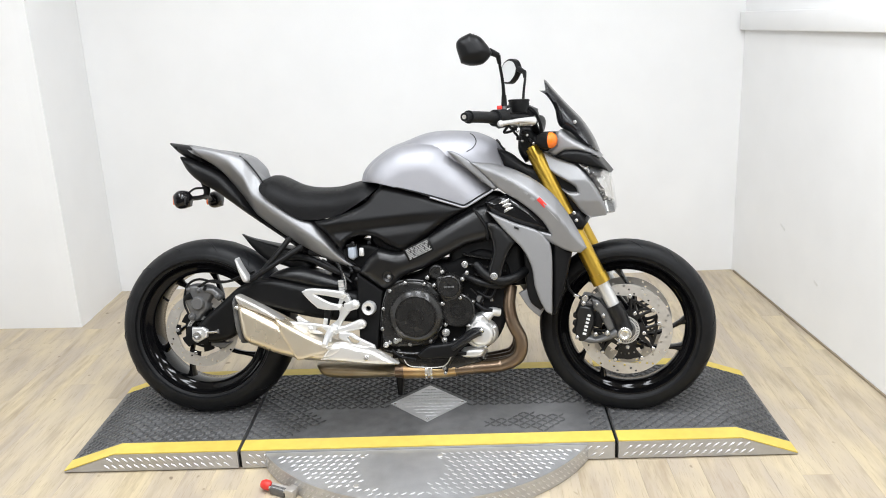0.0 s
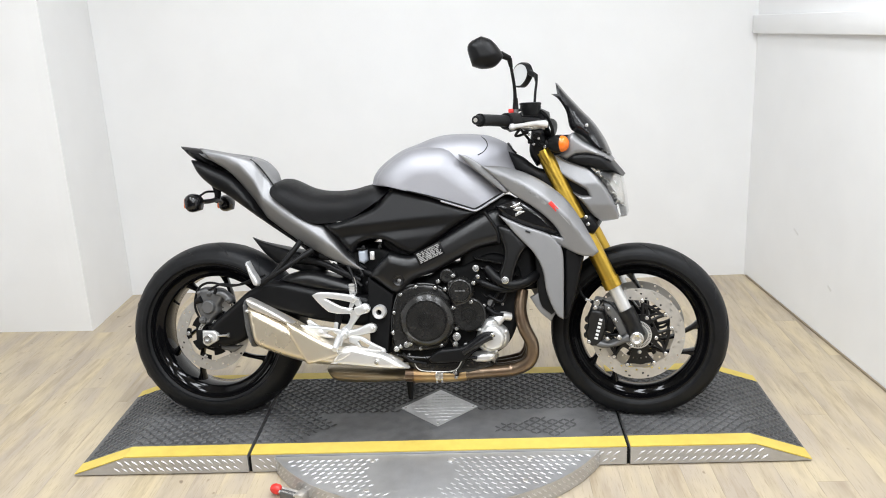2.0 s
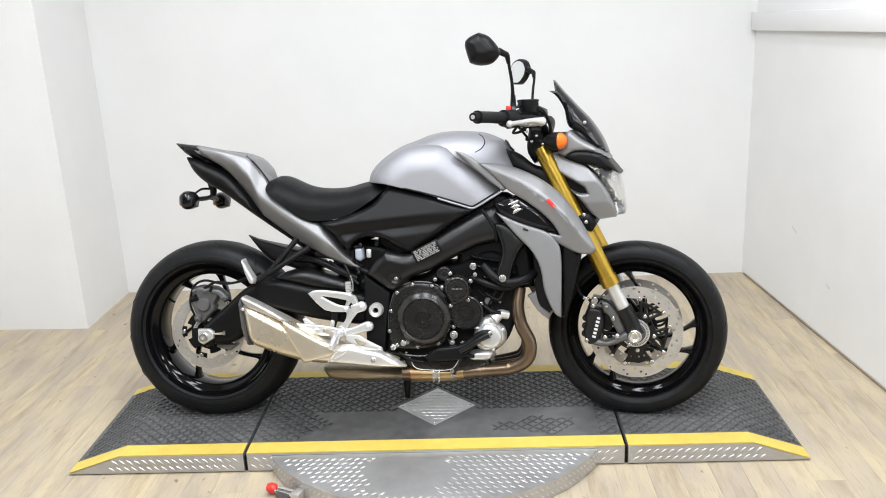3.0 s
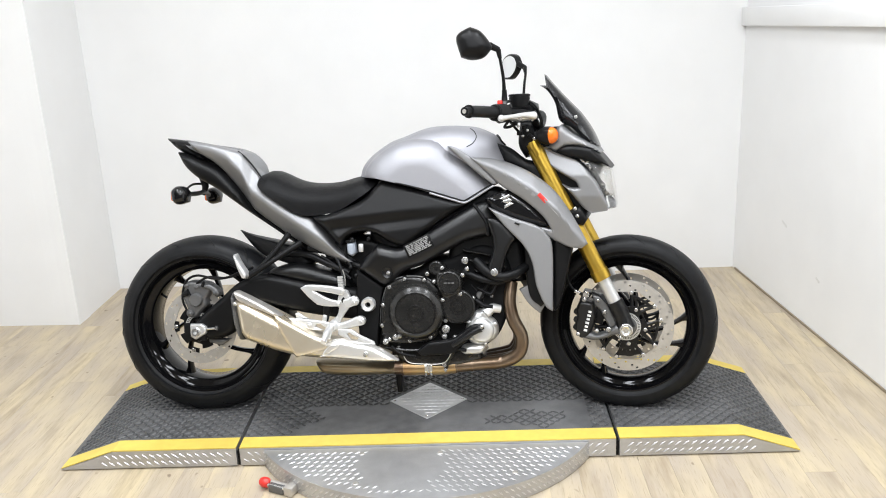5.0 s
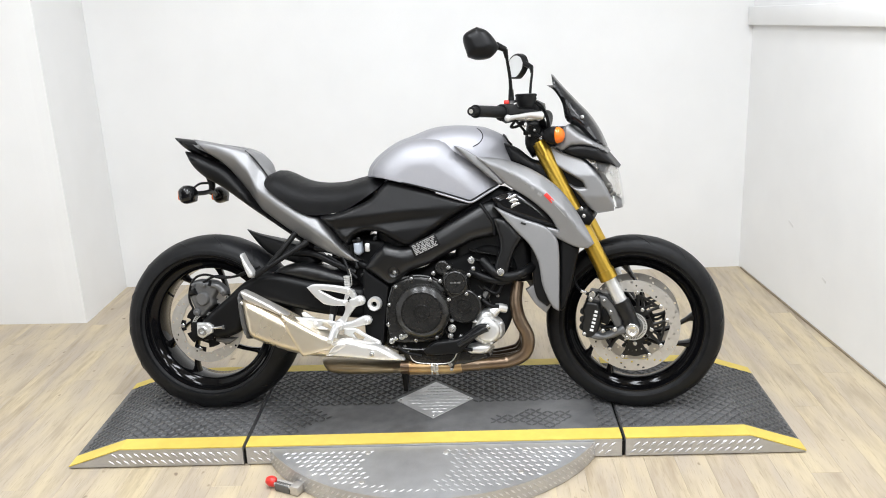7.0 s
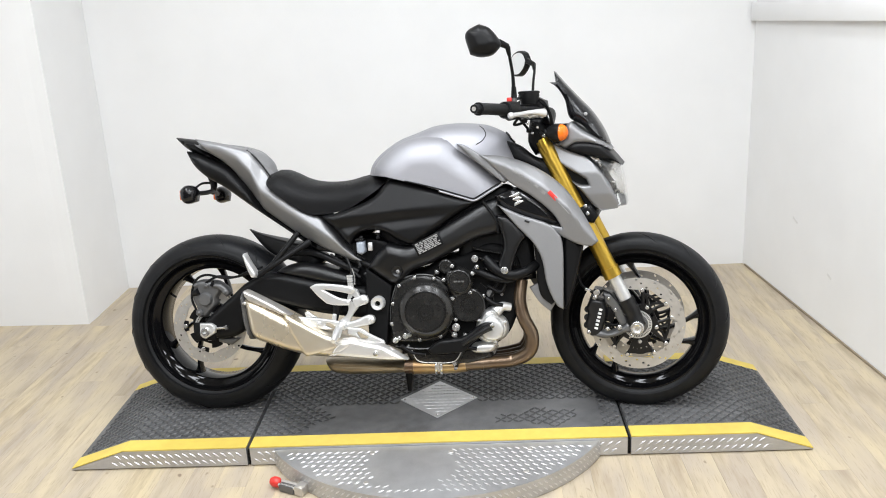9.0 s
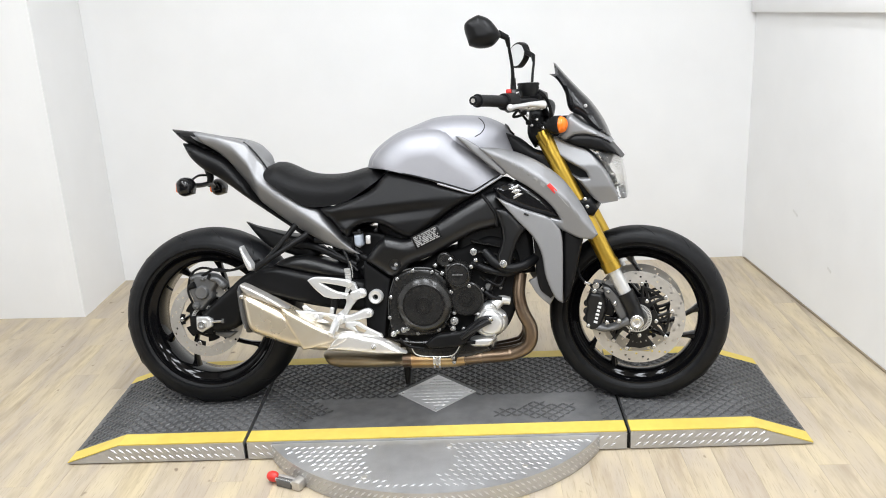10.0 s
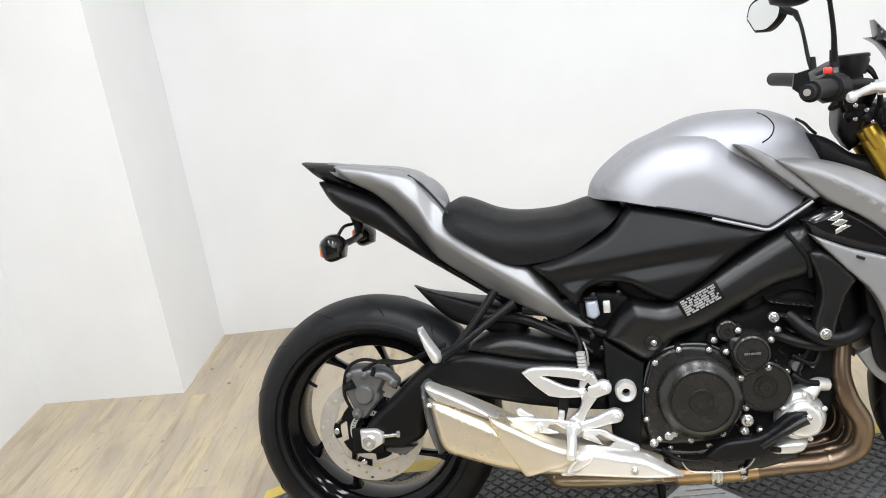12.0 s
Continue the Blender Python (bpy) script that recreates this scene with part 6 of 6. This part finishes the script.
part("switch_box", steered(mirrored(solid([(0.332, 1.028), (0.369, 1.036), (0.386, 1.014), (0.382, 0.98), (0.349, 0.974), (0.327, 0.993)], 0.2, 0.25, 0.18, 0.014, step=0.01))), BLACK, bar)
part("kill_switch", steered(rbox(0.016, 0.014, 0.014, at(*(0.358, -0.22, 1.04)), 0.003)), RED, bar, "red stop switch")
part("brake_lever", steered(tube([(0.463, -0.2, 0.995), (0.434, -0.24, 0.998), (0.406, -0.29, 0.994), (0.384, -0.34, 0.99)], [0.013, 0.008, 0.007, 0.008], 12)), ALLOY, bar, "bright brake lever")
part("lever_ball", steered(revolve([(0, -0.011), (0.006, -0.0095), (0.0105, -0.003), (0.0105, 0.003), (0.006, 0.0095), (0, 0.011)], 18, at(0.382, -0.345, 0.99), closed=False)), ALLOY, bar)
for p in ((0.44, -0.203, 1.0), (0.42, -0.204, 0.988), (0.456, -0.195, 0.985)):
    bolt(p, 0.006, bar, m=STEER)
part("throttle_housing", steered(tube([(0.352, -0.285, 1.008), (0.372, -0.235, 1.006)], [0.026, 0.029], 22)), BLACK, bar, "black throttle housing")
part("brake_cylinder", steered(solid([(0.372, 1.002), (0.427, 1.007), (0.46, 1.009), (0.463, 0.984), (0.417, 0.979), (0.375, 0.984)], 0.17, 0.2, 0.15, 0.01, step=0.008)), ALLOY, bar, "bright lever perch")
part("fluid_cup", steered(revolve([(0, 0.017), (0.032, 0.017), (0.034, 0.006), (0.026, -0.02), (0, -0.02)], 28, at(*(0.411, -0.16, 1.044)) @ Matrix.Rotation(radians(90), 4, "X"), closed=False)), BLACK, bar, "black brake fluid cup")
part("cup_lid", steered(revolve([(0, 0.022), (0.030, 0.022), (0.035, 0.02), (0.035, 0.014), (0, 0.014)], 28, at(*(0.411, -0.16, 1.044)) @ Matrix.Rotation(radians(90), 4, "X"), closed=False)), BLACK, bar, "black cup lid")
for p in ((0.398, -0.185, 0.972), (0.424, -0.15, 0.958), (0.44, -0.12, 0.93), (0.405, -0.13, 0.94), (0.447, -0.10, 0.90)):
    part("connector", steered(rbox(0.018, 0.014, 0.013, at(*p) @ Matrix.Rotation(radians(p[0] * 900), 4, "Y"), 0.003)), HOSE, bar)
    bolt((p[0] + 0.012, p[1] - 0.01, p[2] - 0.008), 0.0045, bar, m=STEER)
part("dash", steered(solid([(0.351, 1.032), (0.4, 1.053), (0.444, 1.037), (0.451, 0.993), (0.418, 0.969), (0.36, 0.982)], 0.06, 0.08, None, 0.015, step=0.01)), BLACK, bike, "black instrument housing")
part("head_shroud", steered(solid([(0.399, 0.981), (0.438, 0.983), (0.456, 0.945), (0.442, 0.884), (0.414, 0.857), (0.391, 0.904)], 0.06, 0.09, None, 0.02, step=0.012)), BLACK, bike)
part("nose_bracket", steered(solid([(0.437, 0.955), (0.514, 0.958), (0.523, 0.885), (0.464, 0.848), (0.436, 0.878)], 0.05, 0.08, None, 0.02, step=0.012)), BLACK, bike)
part("neck_cover", solid([(0.31, 0.906), (0.359, 0.886), (0.406, 0.85), (0.464, 0.829), (0.52, 0.741), (0.463, 0.752), (0.386, 0.808), (0.328, 0.832)], 0.07, 0.10, None, 0.02, step=0.012), BLACK, bike)
for q in ([(0.358, -0.2, 1.036), (0.401, -0.17, 1.047), (0.447, -0.13, 1.035), (0.47, -0.1, 0.992), (0.477, -0.09, 0.946)], [(0.439, -0.14, 1.035), (0.462, -0.11, 1.011), (0.472, -0.09, 0.961), (0.455, -0.07, 0.905)], [(0.382, -0.2, 0.983), (0.364, -0.18, 0.962), (0.385, -0.16, 0.965), (0.403, -0.12, 0.982)], [(0.373, -0.2, 0.996), (0.397, -0.12, 0.949), (0.425, -0.06, 0.905)]):
    part("cable", steered(tube(q, 0.0045, 8)), HOSE, bike, "black control cable")


# mirrors
def rear_mirror(stem, label):
    thing = part("rear_mirror", tube(stem, [0.0048] * (len(stem) - 2) + [0.0052, 0.007], 14), BLACK, bike, label)
    part("stem_foot", tube([Vector(stem[-1]) + Vector((0, 0, 0.035)), stem[-1]], [0.0075, 0.0098], 16), BLACK, thing)
    part("foot_nut", tube([Vector(stem[-1]) + Vector((0, 0, 0.002)), Vector(stem[-1]) - Vector((0, 0, 0.012))], 0.0088, 6), CALIPER, thing)
    part("joint", tube(stem[:2], [0.011, 0.009], 14), BLACK, thing)
    part("joint_sleeve", tube([stem[1], Vector(stem[1]).lerp(Vector(stem[2]), 0.75)], [0.0085, 0.006], 14), BLACK, thing)
    return thing


m1 = rear_mirror([(0.3, -0.27, 1.196), (0.325, -0.25, 1.186), (0.331, -0.24, 1.152), (0.339, -0.225, 1.097), (0.341, -0.21, 1.031)], "black mirror on a thin stem")
part("mirror_shell", solid([(0.197, 1.214), (0.208, 1.236), (0.241, 1.252), (0.274, 1.237), (0.304, 1.198), (0.304, 1.183), (0.279, 1.158), (0.241, 1.153), (0.211, 1.162)], 0.285, 0.325, 0.275, 0.035, step=0.008), BLACK, m1, "dark grey mirror back")
part("mirror_glass", solid([(0.2, 1.218), (0.211, 1.237), (0.241, 1.251), (0.271, 1.238), (0.296, 1.201), (0.275, 1.167), (0.239, 1.161), (0.215, 1.171)], 0.272, 0.2735, 0.27, 0.004, step=0.008), MIRROR, m1, "mirror glass")
m2 = rear_mirror([(0.385, 0.37, 1.218), (0.408, 0.345, 1.201), (0.41, 0.31, 1.172), (0.405, 0.26, 1.129), (0.402, 0.22, 1.076), (0.406, 0.2, 1.042)], "black mirror on a thin stem")
MC = (0.351, 0.43, 1.215)
FACE = at(*MC) @ Matrix.Rotation(radians(-63), 4, "Z")
SHAPE = [(-0.078, 0.0), (-0.055, 0.038), (0.0, 0.05), (0.05, 0.036), (0.074, 0.008), (0.06, -0.02), (0.01, -0.045), (-0.045, -0.042)]
bm = solid(SHAPE, -0.002, 0.004, -0.016, 0.008, step=0.008)
bm.transform(FACE)
part("mirror_shell", bm, BLACK, m2, "black mirror back")
bm = solid([(x * 0.86, z * 0.84) for x, z in SHAPE], 0.0048, 0.0052, 0.003, 0.004, step=0.008)
bm.transform(FACE)
part("mirror_glass", bm, MIRROR, m2, "mirror glass")

# side stand on the far side
part("side_stand", tube([(-0.02, 0.14, 0.26), (-0.06, 0.19, 0.12), (-0.09, 0.215, -0.03)], [0.014, 0.012, 0.012]), BLACK, bike, "black side stand leg")
part("link_plate", solid([(-0.064, 0.137), (-0.036, 0.137), (-0.040, 0.046), (-0.056, 0.046)], 0.014, 0.02, None, 0.008, step=0.01), BLACK, bike)
